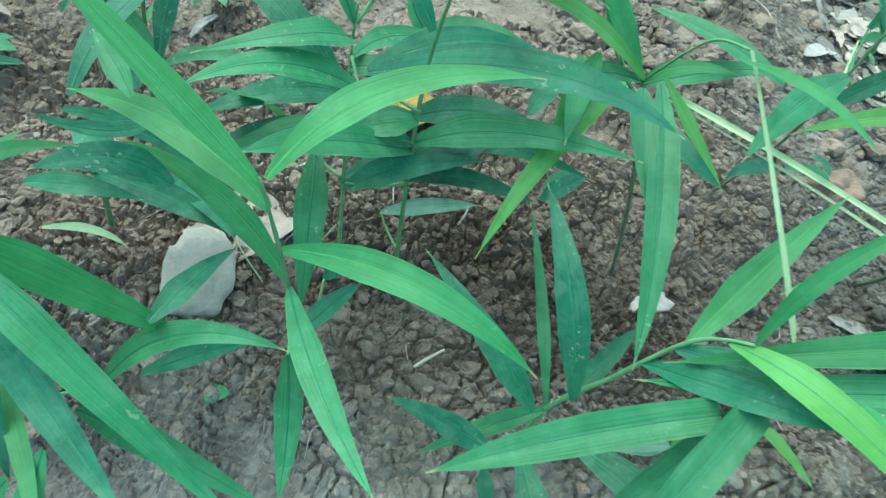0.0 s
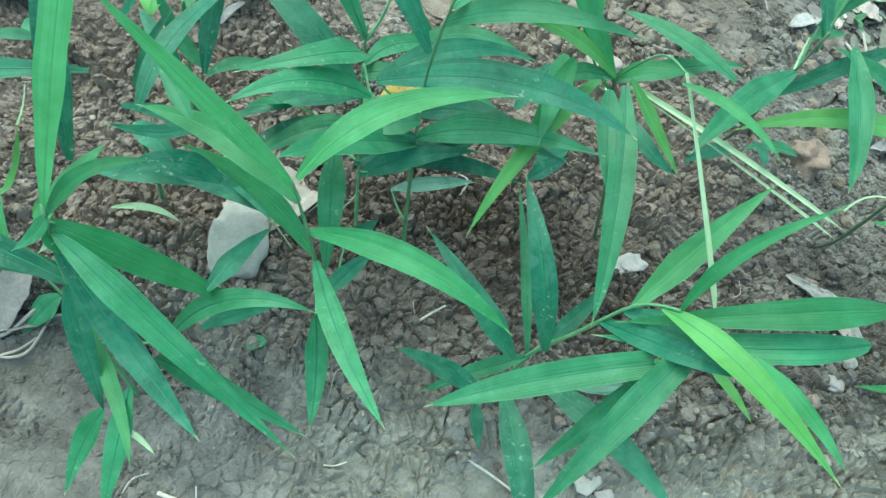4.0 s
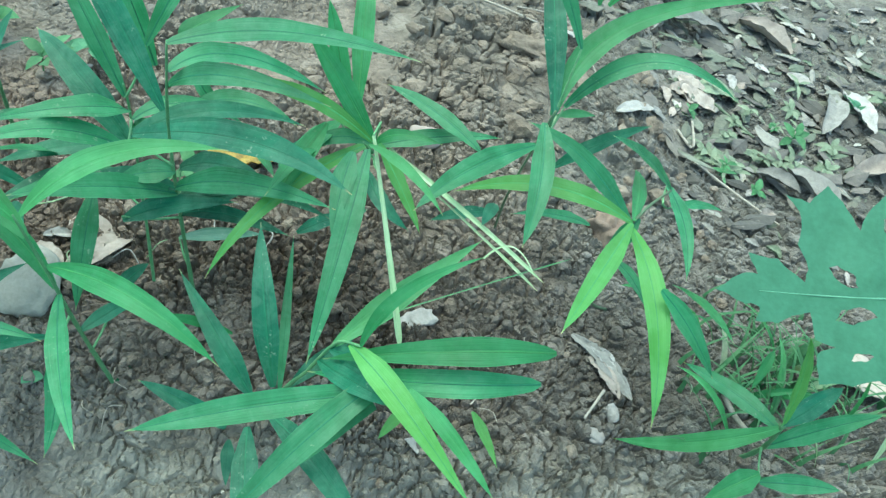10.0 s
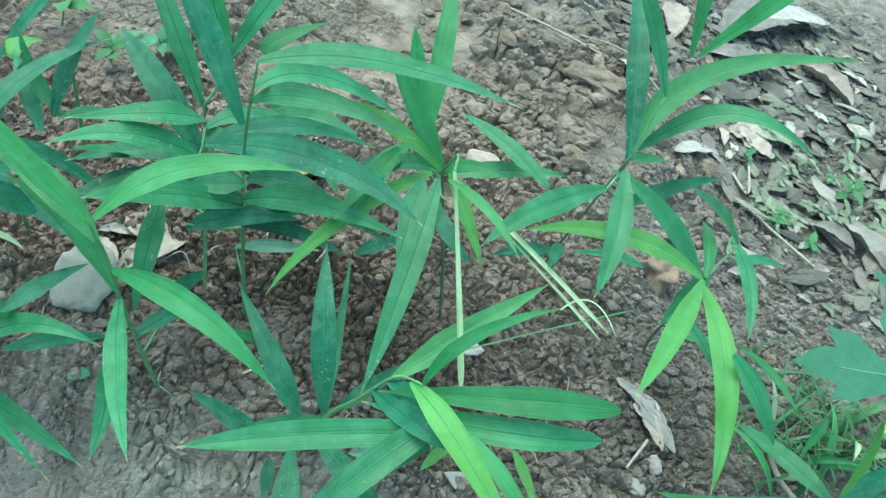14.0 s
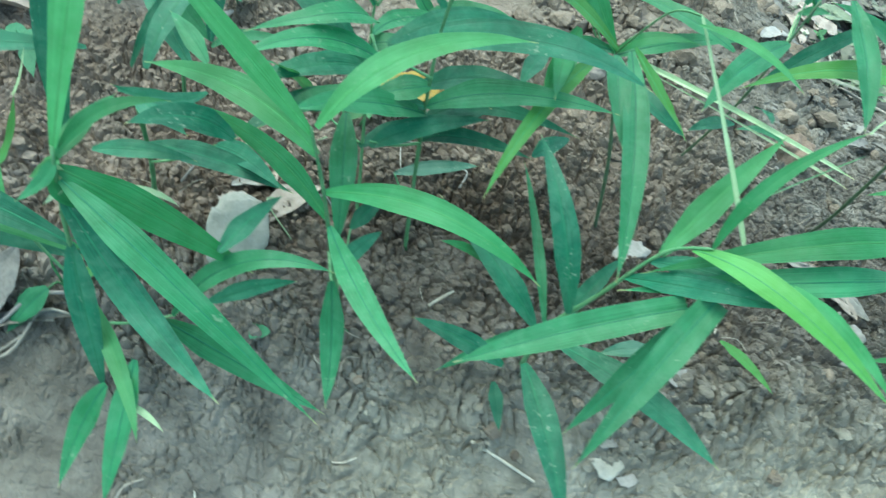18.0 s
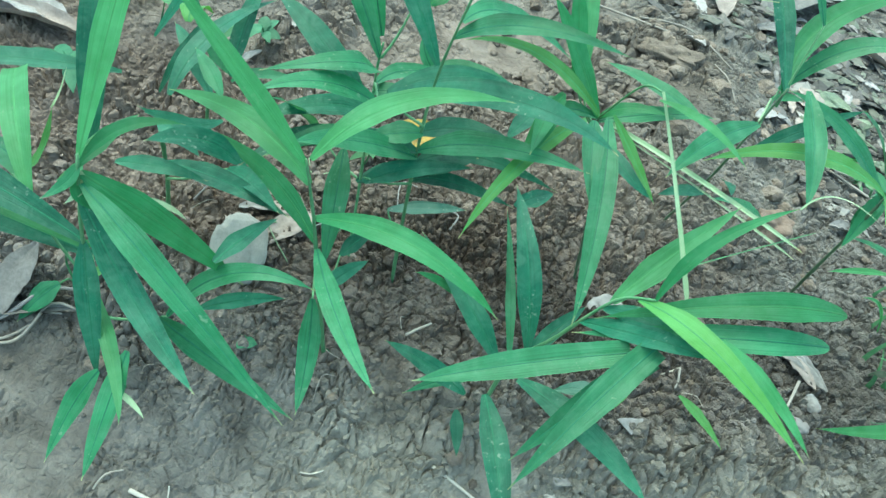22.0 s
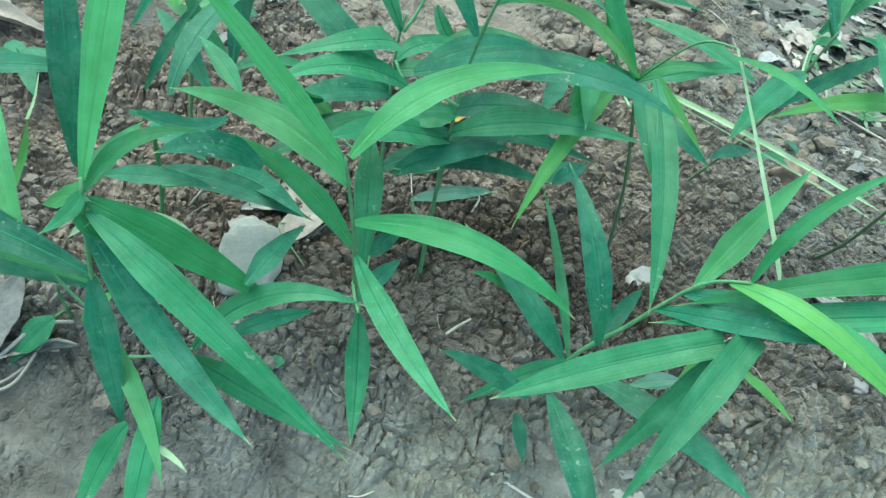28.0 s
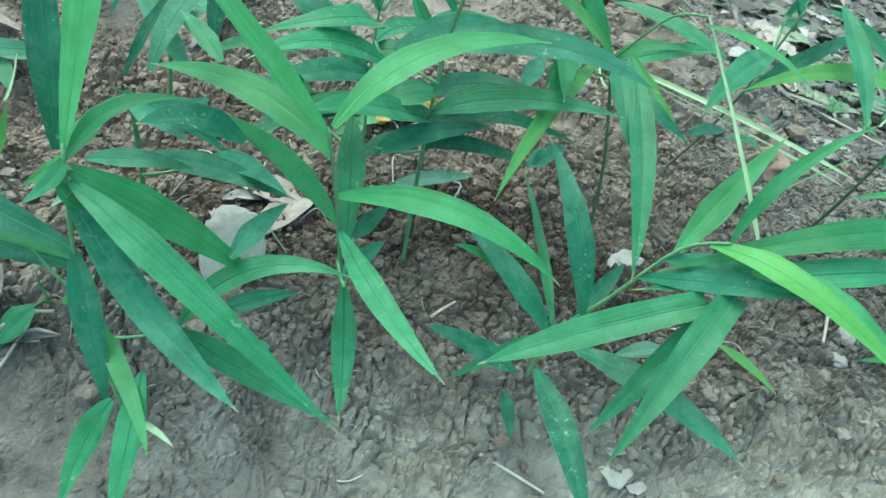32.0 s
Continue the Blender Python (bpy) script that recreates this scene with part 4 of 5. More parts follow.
plant_r = thing("ginger_plant", (0.399, 0.211, -0.010), "ginger shoot with bright yellow-green drooping leaves", "plant", "ginger plants of the bed")
stalk(plant_r, [(0.399, 0.211, -0.010), (0.337, 0.110, 0.120), (0.330, 0.090, 0.244), (0.385, 0.200, 0.200)], 0.0018, 0.001, STEM_RED, nodes=5)
blade(plant_r, (0.331, 0.088, 0.240), (0.368, -0.060, 0.191), (0.004, -0.007, 0.021), 0.018, LIME)
blade(plant_r, (0.330, 0.090, 0.244), (0.270, -0.072, 0.286), (-0.004, -0.012, 0.007), 0.015, LIME)
blade(plant_r, (0.330, 0.090, 0.244), (0.182, 0.083, 0.230), (-0.004, -0.005, 0.028), 0.016, LIME)
blade(plant_r, (0.330, 0.091, 0.240), (0.224, 0.117, 0.293), (-0.001, 0.004, 0.012), 0.017, MATURE)
blade(plant_r, (0.385, 0.200, 0.200), (0.297, 0.145, 0.282), (0.000, 0.000, 0.008), 0.015, MATURE)
stalk(plant_r, [(0.385, 0.200, 0.181), (0.390, 0.223, 0.171), (0.395, 0.245, 0.170)], 0.0013, 0.0008, STEM, "leaf_sheath", rings=6, sides=6)
blade(plant_r, (0.395, 0.245, 0.170), (0.412, 0.118, 0.168), (0.004, -0.004, 0.010), 0.016, MATURE)
stalk(plant_r, [(0.385, 0.200, 0.180), (0.397, 0.215, 0.164), (0.409, 0.230, 0.158)], 0.0013, 0.0008, STEM, "leaf_sheath", rings=6, sides=6)
blade(plant_r, (0.409, 0.230, 0.158), (0.477, 0.276, 0.131), (0.000, 0.000, 0.005), 0.010, MATURE)
blade(plant_r, (0.424, 0.160, 0.115), (0.434, 0.031, 0.201), (0.000, 0.000, 0.009), 0.013, BRIGHT)
blade(plant_r, (0.350, 0.018, 0.253), (0.418, -0.002, 0.192), (0.000, 0.000, 0.006), 0.016, MATURE)
blade(plant_r, (0.350, 0.278, 0.054), (0.245, 0.187, 0.123), (0.000, 0.000, 0.009), 0.013, MATURE)
blade(plant_r, (0.330, 0.090, 0.247), (0.360, 0.253, 0.171), (0.000, 0.000, 0.011), 0.013, BRIGHT)
blade(plant_r, (0.333, 0.099, 0.190), (0.351, 0.016, 0.227), (0.000, 0.000, 0.006), 0.012, MATURE)
blade(plant_r, (0.403, 0.116, 0.151), (0.368, 0.138, 0.117), (0.000, 0.000, 0.003), 0.007, YOUNG)
blade(plant_r, (0.338, 0.105, 0.238), (0.314, 0.064, 0.200), (0.000, 0.000, 0.004), 0.014, MATURE)
blade(plant_r, (0.338, 0.106, 0.237), (0.325, 0.070, 0.213), (-0.006, -0.000, -0.012), 0.011, MATURE)

plant_q = thing("ginger_plant", (0.244, 0.281, -0.010), "ginger shoot with tall blue-green leaves", "plant", "ginger plants of the bed")
stalk(plant_q, [(0.244, 0.281, -0.010), (0.236, 0.190, 0.150), (0.250, 0.185, 0.262)], 0.0015, 0.001, STEM_RED, nodes=5)
blade(plant_q, (0.250, 0.185, 0.258), (0.194, 0.355, 0.355), (0.001, 0.002, 0.010), 0.020, OLD)
blade(plant_q, (0.249, 0.185, 0.256), (0.424, 0.318, 0.352), (-0.042, 0.026, 0.004), 0.022, BRIGHT)
stalk(plant_q, [(0.247, 0.186, 0.217), (0.255, 0.210, 0.222), (0.263, 0.234, 0.235)], 0.0013, 0.0008, STEM, "leaf_sheath", rings=6, sides=6)
blade(plant_q, (0.263, 0.234, 0.235), (0.414, 0.242, 0.284), (-0.010, 0.020, 0.033), 0.019, MATURE)
blade(plant_q, (0.236, 0.113, 0.299), (0.241, 0.013, 0.261), (0.005, -0.002, 0.001), 0.017, MATURE)
blade(plant_q, (0.278, 0.256, 0.141), (0.349, 0.236, 0.240), (0.000, 0.000, 0.007), 0.016, OLD)
blade(plant_q, (0.244, 0.181, 0.223), (0.155, 0.060, 0.219), (-0.010, -0.010, 0.011), 0.021, MATURE)
blade(plant_q, (0.222, 0.125, 0.190), (0.212, 0.066, 0.217), (0.000, 0.000, 0.004), 0.011, OLD)
stalk(plant_q, [(0.250, 0.185, 0.242), (0.252, 0.195, 0.274), (0.254, 0.205, 0.315)], 0.0013, 0.0008, STEM, "leaf_sheath", rings=6, sides=6)
blade(plant_q, (0.254, 0.205, 0.315), (0.173, 0.260, 0.401), (0.000, 0.000, 0.010), 0.014, MATURE)
blade(plant_q, (0.263, 0.214, 0.354), (0.350, 0.238, 0.486), (0.000, 0.000, 0.010), 0.014, BRIGHT)
blade(plant_q, (0.254, 0.200, 0.359), (0.215, 0.247, 0.485), (0.000, 0.000, 0.010), 0.013, BRIGHT)
stalk(plant_q, [(0.246, 0.187, 0.214), (0.252, 0.206, 0.218), (0.258, 0.226, 0.228)], 0.0013, 0.0008, SHEATH, "leaf_sheath", rings=6, sides=6)
blade(plant_q, (0.258, 0.226, 0.228), (0.298, 0.251, 0.223), (0.000, 0.000, 0.003), 0.009, YOUNG)

plant_n = thing("ginger_plant", (-0.300, 0.170, -0.005), "young ginger shoot with narrow dark leaves", "plant", "ginger plants of the bed")
stalk(plant_n, [(-0.300, 0.170, -0.005), (-0.290, 0.165, 0.090), (-0.275, 0.150, 0.170)], 0.0021, 0.0016, STEM, nodes=5)
blade(plant_n, (-0.252, 0.062, 0.225), (-0.259, 0.121, 0.201), (-0.001, -0.007, 0.014), 0.018, LIME)
blade(plant_n, (-0.207, 0.042, 0.200), (-0.202, 0.115, 0.265), (-0.004, -0.002, 0.003), 0.014, OLD)
blade(plant_n, (-0.300, 0.089, 0.182), (-0.232, 0.160, 0.282), (0.000, 0.000, 0.010), 0.012, OLD)
blade(plant_n, (-0.227, -0.019, 0.213), (-0.194, 0.110, 0.241), (-0.008, -0.009, 0.012), 0.015, OLD)
blade(plant_n, (-0.172, -0.047, 0.250), (-0.206, -0.015, 0.258), (0.000, 0.000, 0.003), 0.011, MATURE)
blade(plant_n, (-0.302, 0.063, 0.117), (-0.209, 0.090, 0.056), (0.002, 0.006, 0.008), 0.014, OLD)
blade(plant_n, (-0.284, 0.061, 0.146), (-0.227, 0.059, 0.243), (0.000, 0.000, 0.007), 0.012, OLD)
blade(plant_n, (-0.227, 0.046, 0.171), (-0.284, 0.097, 0.197), (0.000, 0.000, 0.005), 0.014, OLD)
blade(plant_n, (-0.207, 0.025, 0.167), (-0.251, -0.025, 0.199), (0.004, -0.003, -0.007), 0.012, OLD)
blade(plant_n, (-0.210, 0.053, 0.193), (-0.253, 0.077, 0.246), (-0.004, -0.002, -0.006), 0.011, MATURE)
blade(plant_n, (-0.210, 0.049, 0.190), (-0.149, 0.084, 0.182), (-0.008, 0.003, 0.007), 0.010, MATURE)

plant_g = thing("ginger_plant", (0.545, 0.060, -0.020), "low ginger shoot among grass", "plant", "ginger plants of the bed")
stalk(plant_g, [(0.545, 0.060, -0.020), (0.535, 0.035, 0.060), (0.518, 0.022, 0.125)], 0.0025, 0.002, STEM, nodes=5)
blade(plant_g, (0.520, 0.023, 0.119), (0.405, 0.033, 0.007), (0.000, -0.011, 0.002), 0.017, YOUNG)
blade(plant_g, (0.534, 0.034, 0.065), (0.620, 0.062, 0.127), (0.000, 0.000, 0.007), 0.018, MATURE)
blade(plant_g, (0.521, 0.024, 0.113), (0.449, 0.095, 0.080), (0.000, 0.000, 0.006), 0.018, MATURE)
blade(plant_g, (0.518, 0.022, 0.124), (0.469, 0.020, 0.247), (0.000, 0.000, 0.008), 0.018, LIME)
blade(plant_g, (0.518, 0.022, 0.125), (0.565, 0.061, 0.151), (0.000, 0.000, 0.004), 0.017, OLD)
blade(plant_g, (0.482, -0.040, 0.138), (0.437, -0.071, 0.127), (0.000, 0.000, 0.003), 0.018, BRIGHT)
stalk(plant_g, [(0.529, 0.030, 0.069), (0.525, 0.011, 0.068), (0.521, -0.009, 0.073)], 0.0013, 0.0008, STEM, "leaf_sheath", rings=6, sides=6)
blade(plant_g, (0.521, -0.009, 0.073), (0.579, -0.013, 0.103), (0.000, 0.000, 0.004), 0.016, MATURE)
blade(plant_g, (0.546, 0.137, 0.085), (0.532, 0.101, 0.056), (0.000, 0.000, 0.003), 0.010, BRIGHT)
blade(plant_g, (0.621, 0.085, 0.058), (0.561, 0.045, 0.189), (0.000, 0.000, 0.009), 0.014, BRIGHT)

# ---- litter and stones on the soil ----
def seat(p, lift=0.0):
    return Vector((p[0], p[1], ground_z(p[0], p[1]) + lift))


def dry_leaf(a, b, width, mat, label, curl=0.25, lift=0.004, ragged=0.2, seed=1, name="dry_leaf", rise=0.0):
    """A withered leaf lying from a to b: a midrib, rippled blade, curled margin and torn edge."""
    rng = random.Random(seed)
    n, m = 26, 10
    lift = min(lift, 0.010)
    a, b = seat(a, lift), seat(b, lift + rise)
    run = b - a
    side = run.cross(Vector((0, 0, 1))).normalized()
    bow = rng.uniform(-0.08, 0.08) * run.length
    verts, faces = [], []
    for i in range(n + 1):
        s = i / n
        p = a + run * s + side * (bow * math.sin(3.14 * s)) + Vector((0, 0, 0.06 * run.length * math.sin(3.14 * s)))
        w = width / 2 * max(0.06, math.sin(3.14 * min(0.99, s * 0.93 + 0.05)) ** 0.75)
        for j in range(m + 1):
            k = 2 * j / m - 1
            q = Vector((s * 6 + seed * 3.7, k * 2.2, seed * 1.3))
            tear = 1 - ragged * max(0, noise.noise(q * 1.7)) * abs(k)
            up = curl * w * (k * k) + 0.10 * width * noise.noise(q * 0.9) + 0.05 * width * noise.noise(q * 2.6)
            verts.append(p + side * (w * k * tear) + Vector((0, 0, max(-0.003, up))))
    for i in range(n):
        for j in range(m):
            f = i * (m + 1) + j
            faces.append((f, f + 1, f + m + 2, f + m + 1))
    back = len(verts)
    verts += [v - Vector((0, 0, 0.0009)) for v in verts]
    faces += [tuple(reversed([x + back for x in f])) for f in faces]
    ob = link_mesh(name, [v - a for v in verts], faces, mat)
    ob.location = a
    return tagged(ob, label, "leaf", "dry leaves on the soil")


def scrap(p, outline, mat, label, seed=1):
    """A flat torn piece of leaf with angular corners, a thin edge and a slight buckle."""
    rng = random.Random(seed)
    edge = []
    for i, a in enumerate(outline):
        b = outline[(i + 1) % len(outline)]
        for s in (0.0, 0.25, 0.5, 0.75):
            jag = 0.0 if s == 0 else rng.uniform(-0.0007, 0.0007)
            edge.append(Vector((a[0] + (b[0] - a[0]) * s + jag, a[1] + (b[1] - a[1]) * s + jag, 0)))
    rings, verts, faces, n = 5, [], [], len(edge)
    for r in range(rings):
        for q in edge:
            v = q * (1 - 0.2 * r)
            z = 0.0022 * noise.noise(v * 90 + Vector((seed, 0, 0))) + 0.12 * v.length * abs(v.x) / 0.012
            verts.append(v + Vector((0, 0, z)))
    for r in range(rings - 1):
        for i in range(n):
            j = (i + 1) % n
            faces.append((r * n + i, r * n + j, (r + 1) * n + j, (r + 1) * n + i))
    faces.append(tuple((rings - 1) * n + i for i in range(n)))
    back = len(verts)
    verts += [v - Vector((0, 0, 0.0008)) for v in verts]
    faces += [tuple(reversed([x + back for x in f])) for f in faces]
    faces += [((i + 1) % n, i, i + back, (i + 1) % n + back) for i in range(n)]
    ob = link_mesh("leaf_scrap", verts, faces, mat)
    ob.location = seat(p, 0.005)
    return tagged(ob, label, "leaf", "dry leaves on the soil")



def icosphere(level):
    bm = bmesh.new()
    bmesh.ops.create_icosphere(bm, subdivisions=level, radius=1.0)
    v = np.array([x.co[:] for x in bm.verts])
    f = np.array([[x.index for x in p.verts] for p in bm.faces])
    bm.free()
    return v, f


def stone(p, size, mat, label, name="stone", turn=0.0, sink=0.35, lump=0.22, seed=1, pitch=0.0):
    v, f = icosphere(4)
    out = []
    for x in v:
        q = Vector(x)
        r = 1 + lump * noise.noise(q * 1.1 + Vector((seed * 5.1, 0, 0))) + lump * 0.45 * noise.noise(q * 2.7 + Vector((0, seed * 3.3, 0))) + 0.03 * noise.noise(q * 9)
        flat = Vector((math.copysign(abs(q.x) ** 0.8, q.x), math.copysign(abs(q.y) ** 0.8, q.y), math.copysign(abs(q.z) ** 0.7, q.z)))
        out.append(Vector((flat.x * size[0] * r, flat.y * size[1] * r, flat.z * size[2] * r)))
    ob = link_mesh(name, out, f.tolist(), mat)
    ob.location = seat(p, size[2] * (1 - 2 * sink))
    ob.rotation_euler = (radians(pitch), 0, radians(turn))
    return tagged(ob, label, "stone")


def twig(points, r, mat, label, name="twig", lift=0.003):
    pts = [seat(p, lift + (p[2] if len(p) > 2 else 0)) for p in points]
    ob = thing(name, pts[0], label, "twig", "twigs on the soil")
    stalk(ob, pts, r, r * 0.75, mat, "shaft", rings=12, sides=7)
    return ob


stone((-0.190, 0.012), (0.026, 0.034, 0.017), PALE, "flat pale grey stone resting on the loam", turn=20, sink=0.05, seed=2, pitch=38, lump=0.24)
stone((0.182, 0.112), (0.017, 0.011, 0.005), CHALK, "chalky white broken lump on the soil", name="chalk_lump", turn=35, sink=0.4, lump=0.55, seed=5)
stone((0.403, 0.058), (0.0065, 0.010, 0.006), CHALK, "small white pebble beside a withered leaf", name="pebble", turn=15, sink=-0.1, lump=0.3, seed=8)
stone((0.388, 0.030), (0.010, 0.008, 0.006), STONE, "grey half-buried pebble near the furrow", name="pebble", turn=-25, sink=0.1, lump=0.3, seed=9)
stone((0.127, 0.366), (0.022, 0.016, 0.009), DRY, "pinkish clay lump on the bed", name="clay_lump", turn=10, sink=0.3, seed=11)
stone((0.385, 0.318), (0.022, 0.020, 0.018), RED_CLAY, "reddish brown lump of crumbling clay", name="clay_lump", turn=25, sink=0.15, seed=17, lump=0.7)
stone((-0.082, 0.410), (0.040, 0.022, 0.008), CLOD, "broad flat clay lump at the back", name="clay_lump", turn=-8, sink=0.45, seed=12, lump=0.6)
stone((0.246, 0.640), (0.045, 0.025, 0.010), CLOD, "flat cracked soil slab at the back", name="clay_lump", turn=-12, sink=0.45, seed=14, lump=0.7)
stone((-0.283, -0.293), (0.026, 0.017, 0.010), STONE, "rounded grey stone half buried in the furrow", turn=30, sink=0.42, seed=15, lump=0.35)

dry_leaf((0.355, 0.152), (0.424, 0.082), 0.024, DRY_GREY, "pale withered leaf with torn brown-flecked edges", 0.1, 0.006, 0.9, 3)
dry_leaf((0.376, 0.124), (0.410, 0.078), 0.017, DRY, "grey-brown crumpled leaf under a paler one", 0.2, 0.002, 0.6, 4)
dry_leaf((-0.224, 0.064), (-0.178, 0.046), 0.026, DRY, "pinkish dry leaf beside the flat stone", 0.2, 0.006, 0.2, 5)
dry_leaf((-0.206, 0.110), (-0.146, 0.092), 0.034, DRY, "curled pinkish dry leaf behind the stone", 0.5, 0.008, 0.25, 6)
dry_leaf((-0.176, 0.040), (-0.136, 0.108), 0.030, DRY, "tan dry leaf lying open on the soil", 0.15, 0.006, 0.15, 7)
dry_leaf((-0.217, 0.076), (-0.184, 0.088), 0.013, BLEACHED, "small pale rolled leaf scrap", 0.6, 0.005, 0.3, 8)
dry_leaf((-0.368, -0.112), (-0.350, -0.052), 0.034, DRY_GREY, "broad dirt-coloured dead leaf at the furrow edge", 0.1, 0.005, 0.15, 9, rise=0.012)
dry_leaf((-0.39, -0.112), (-0.300, -0.080), 0.014, DRY_GREY, "long curled dry leaf with a folded edge", 0.7, 0.005, 0.5, 10)
dry_leaf((-0.66, 0.285), (-0.530, 0.276), 0.066, BLEACHED, "large bleached dry leaf curled over a hollow", 0.35, 0.016, 0.8, 11)
dry_leaf((-0.62, 0.255), (-0.49, 0.262), 0.03, DRY, "rolled dry leaf edge beneath a bleached leaf", 0.9, 0.006, 0.4, 12)
scrap((0.169, -0.105), [(-0.016, 0.004), (-0.004, 0.012), (0.011, 0.011), (0.015, 0.002), (0.004, -0.011), (-0.007, -0.010)], PALE, "squarish pale green-grey leaf scrap in the furrow", 4)
scrap((0.189, -0.111), [(-0.010, 0.001), (0.005, 0.007), (0.009, 0.000), (0.001, -0.006), (-0.007, -0.004)], CHALK, "small white leaf scrap in the furrow", 5)
scrap((0.215, -0.031), [(-0.014, 0.000), (0.000, 0.006), (0.012, 0.009), (0.008, -0.002), (0.001, -0.011)], BLEACHED, "pale pinkish torn scrap on the loam", 6)
scrap((0.168, -0.087), [(-0.010, 0.001), (0.004, 0.005), (0.009, -0.001), (-0.006, -0.006)], DRY_GREY, "flat grey scrap at the furrow edge", 7)
dry_leaf((0.386, 0.566), (0.460, 0.644), 0.026, BLEACHED, "white bleached leaf with a pointed tip", 0.15, 0.010, 0.05, 16)
dry_leaf((0.435, 0.925), (0.625, 1.02), 0.055, DRY_GREY, "grey rotting leaf with a pale rolled margin", 0.3, 0.012, 0.6, 17)
dry_leaf((0.440, 0.960), (0.600, 1.04), 0.012, BLEACHED, "pale rolled strip of leaf edge", 0.9, 0.024, 0.2, 18)
dry_leaf((0.655, 1.08), (0.752, 1.00), 0.050, DRY, "curled tan leaf among grey litter", 0.8, 0.014, 0.3, 19)
dry_leaf((0.505, 0.775), (0.580, 0.735), 0.060, DRY, "pinkish leaf lying flat among litter", 0.12, 0.010, 0.2, 20)
dry_leaf((0.822, 0.905), (0.775, 0.750), 0.040, DRY_GREY, "grey oval leaf standing on edge", 0.5, 0.014, 0.15, 21)
dry_leaf((0.855, 0.93), (0.880, 0.80), 0.050, BLEACHED, "bleached crumpled leaf in the litter", 0.5, 0.012, 0.4, 22)
dry_leaf((0.815, 0.665), (0.905, 0.728), 0.042, DRY, "rolled pinkish leaf at the bed's end", 0.7, 0.014, 0.15, 23)
dry_leaf((0.369, 1.065), (0.366, 0.920), 0.055, DRY, "pale pinkish oval leaf on bare ground", 0.25, 0.012, 0.1, 26)
dry_leaf((0.300, 1.00), (0.330, 0.91), 0.03, BLEACHED, "half-green bleached leaf on bare ground", 0.3, 0.012, 0.2, 27)
dry_leaf((0.475, 1.06), (0.700, 1.34), 0.13, DRY_GREY, "very large grey leaf with ribbed veins", 0.15, 0.016, 0.35, 28)
dry_leaf((0.500, 1.14), (0.740, 1.33), 0.07, BLEACHED, "large bleached leaf over grey litter", 0.2, 0.028, 0.45, 29)
dry_leaf((0.655, 1.09), (0.745, 1.01), 0.05, DRY, "tan curled leaf with a raised rim", 0.7, 0.018, 0.25, 30)
dry_leaf((0.535, 0.770), (0.630, 0.795), 0.050, WEED_GREY, "wilted grey-green leaf by a fallen twig", 0.2, 0.012, 0.15, 31)
dry_leaf((0.490, 0.738), (0.555, 0.730), 0.052, DRY, "pinkish oval leaf with a pale rim", 0.2, 0.012, 0.1, 32)
dry_leaf((0.700, 0.640), (0.760, 0.520), 0.050, DRY_GREY, "mauve-grey folded leaf beside the weeds", 0.6, 0.014, 0.15, 33)
dry_leaf((0.640, 0.600), (0.705, 0.565), 0.035, DRY_GREY, "dark curled leaf in the litter", 0.6, 0.010, 0.3, 34)
dry_leaf((0.655, 0.200), (0.720, 0.165), 0.055, DRY, "tan dead leaf among grass", 0.15, 0.014, 0.2, 35)
dry_leaf((0.930, 0.620), (1.02, 0.560), 0.05, DRY, "tan dry leaf at the litter's edge", 0.4, 0.012, 0.3, 36)
dry_leaf((0.270, 0.735), (0.300, 0.695), 0.022, BLEACHED, "small pale curled leaf on the bare slope", 0.5, 0.008, 0.3, 37)
dry_leaf((-0.292, 0.398), (-0.260, 0.392), 0.026, BLEACHED, "pale bluish leaf scrap on the bed", 0.2, 0.010, 0.2, 38)
dry_leaf((-0.320, 0.300), (-0.300, 0.330), 0.012, BLEACHED, "tiny white leaf scrap", 0.3, 0.008, 0.2, 39)
dry_leaf((0.378, 0.139), (0.405, 0.112), 0.018, BLEACHED, "thin torn leaf scrap on the loam", 0.3, 0.010, 0.5, 40)
# a fallen yellow leaf under the plants
dry_leaf((-0.112, 0.226), (-0.025, 0.276), 0.056, YELLOWED, "large yellow spotted fallen leaf under the shoots", 0.3, 0.006, 0.3, 41)

litter = random.Random(77)
for i in range(260):
    x, y = litter.uniform(0.42, 1.15), litter.uniform(0.36, 1.3)
    if x < 0.5 and y < 0.6:
        continue
    a, ln = litter.uniform(0, 6.28), litter.uniform(0.010, 0.042)
    dry_leaf((x, y), (x + ln * math.cos(a), y + ln * math.sin(a)), ln * litter.uniform(0.3, 0.6), litter.choice((DRY_GREY, DRY_GREY, DRY_GREY, DRY, BLEACHED, WEED_GREY, STONE, PALE)),
             "shrivelled leaf fragment in the litter", litter.uniform(0.1, 0.8), 0.005, 0.5, 100 + i)

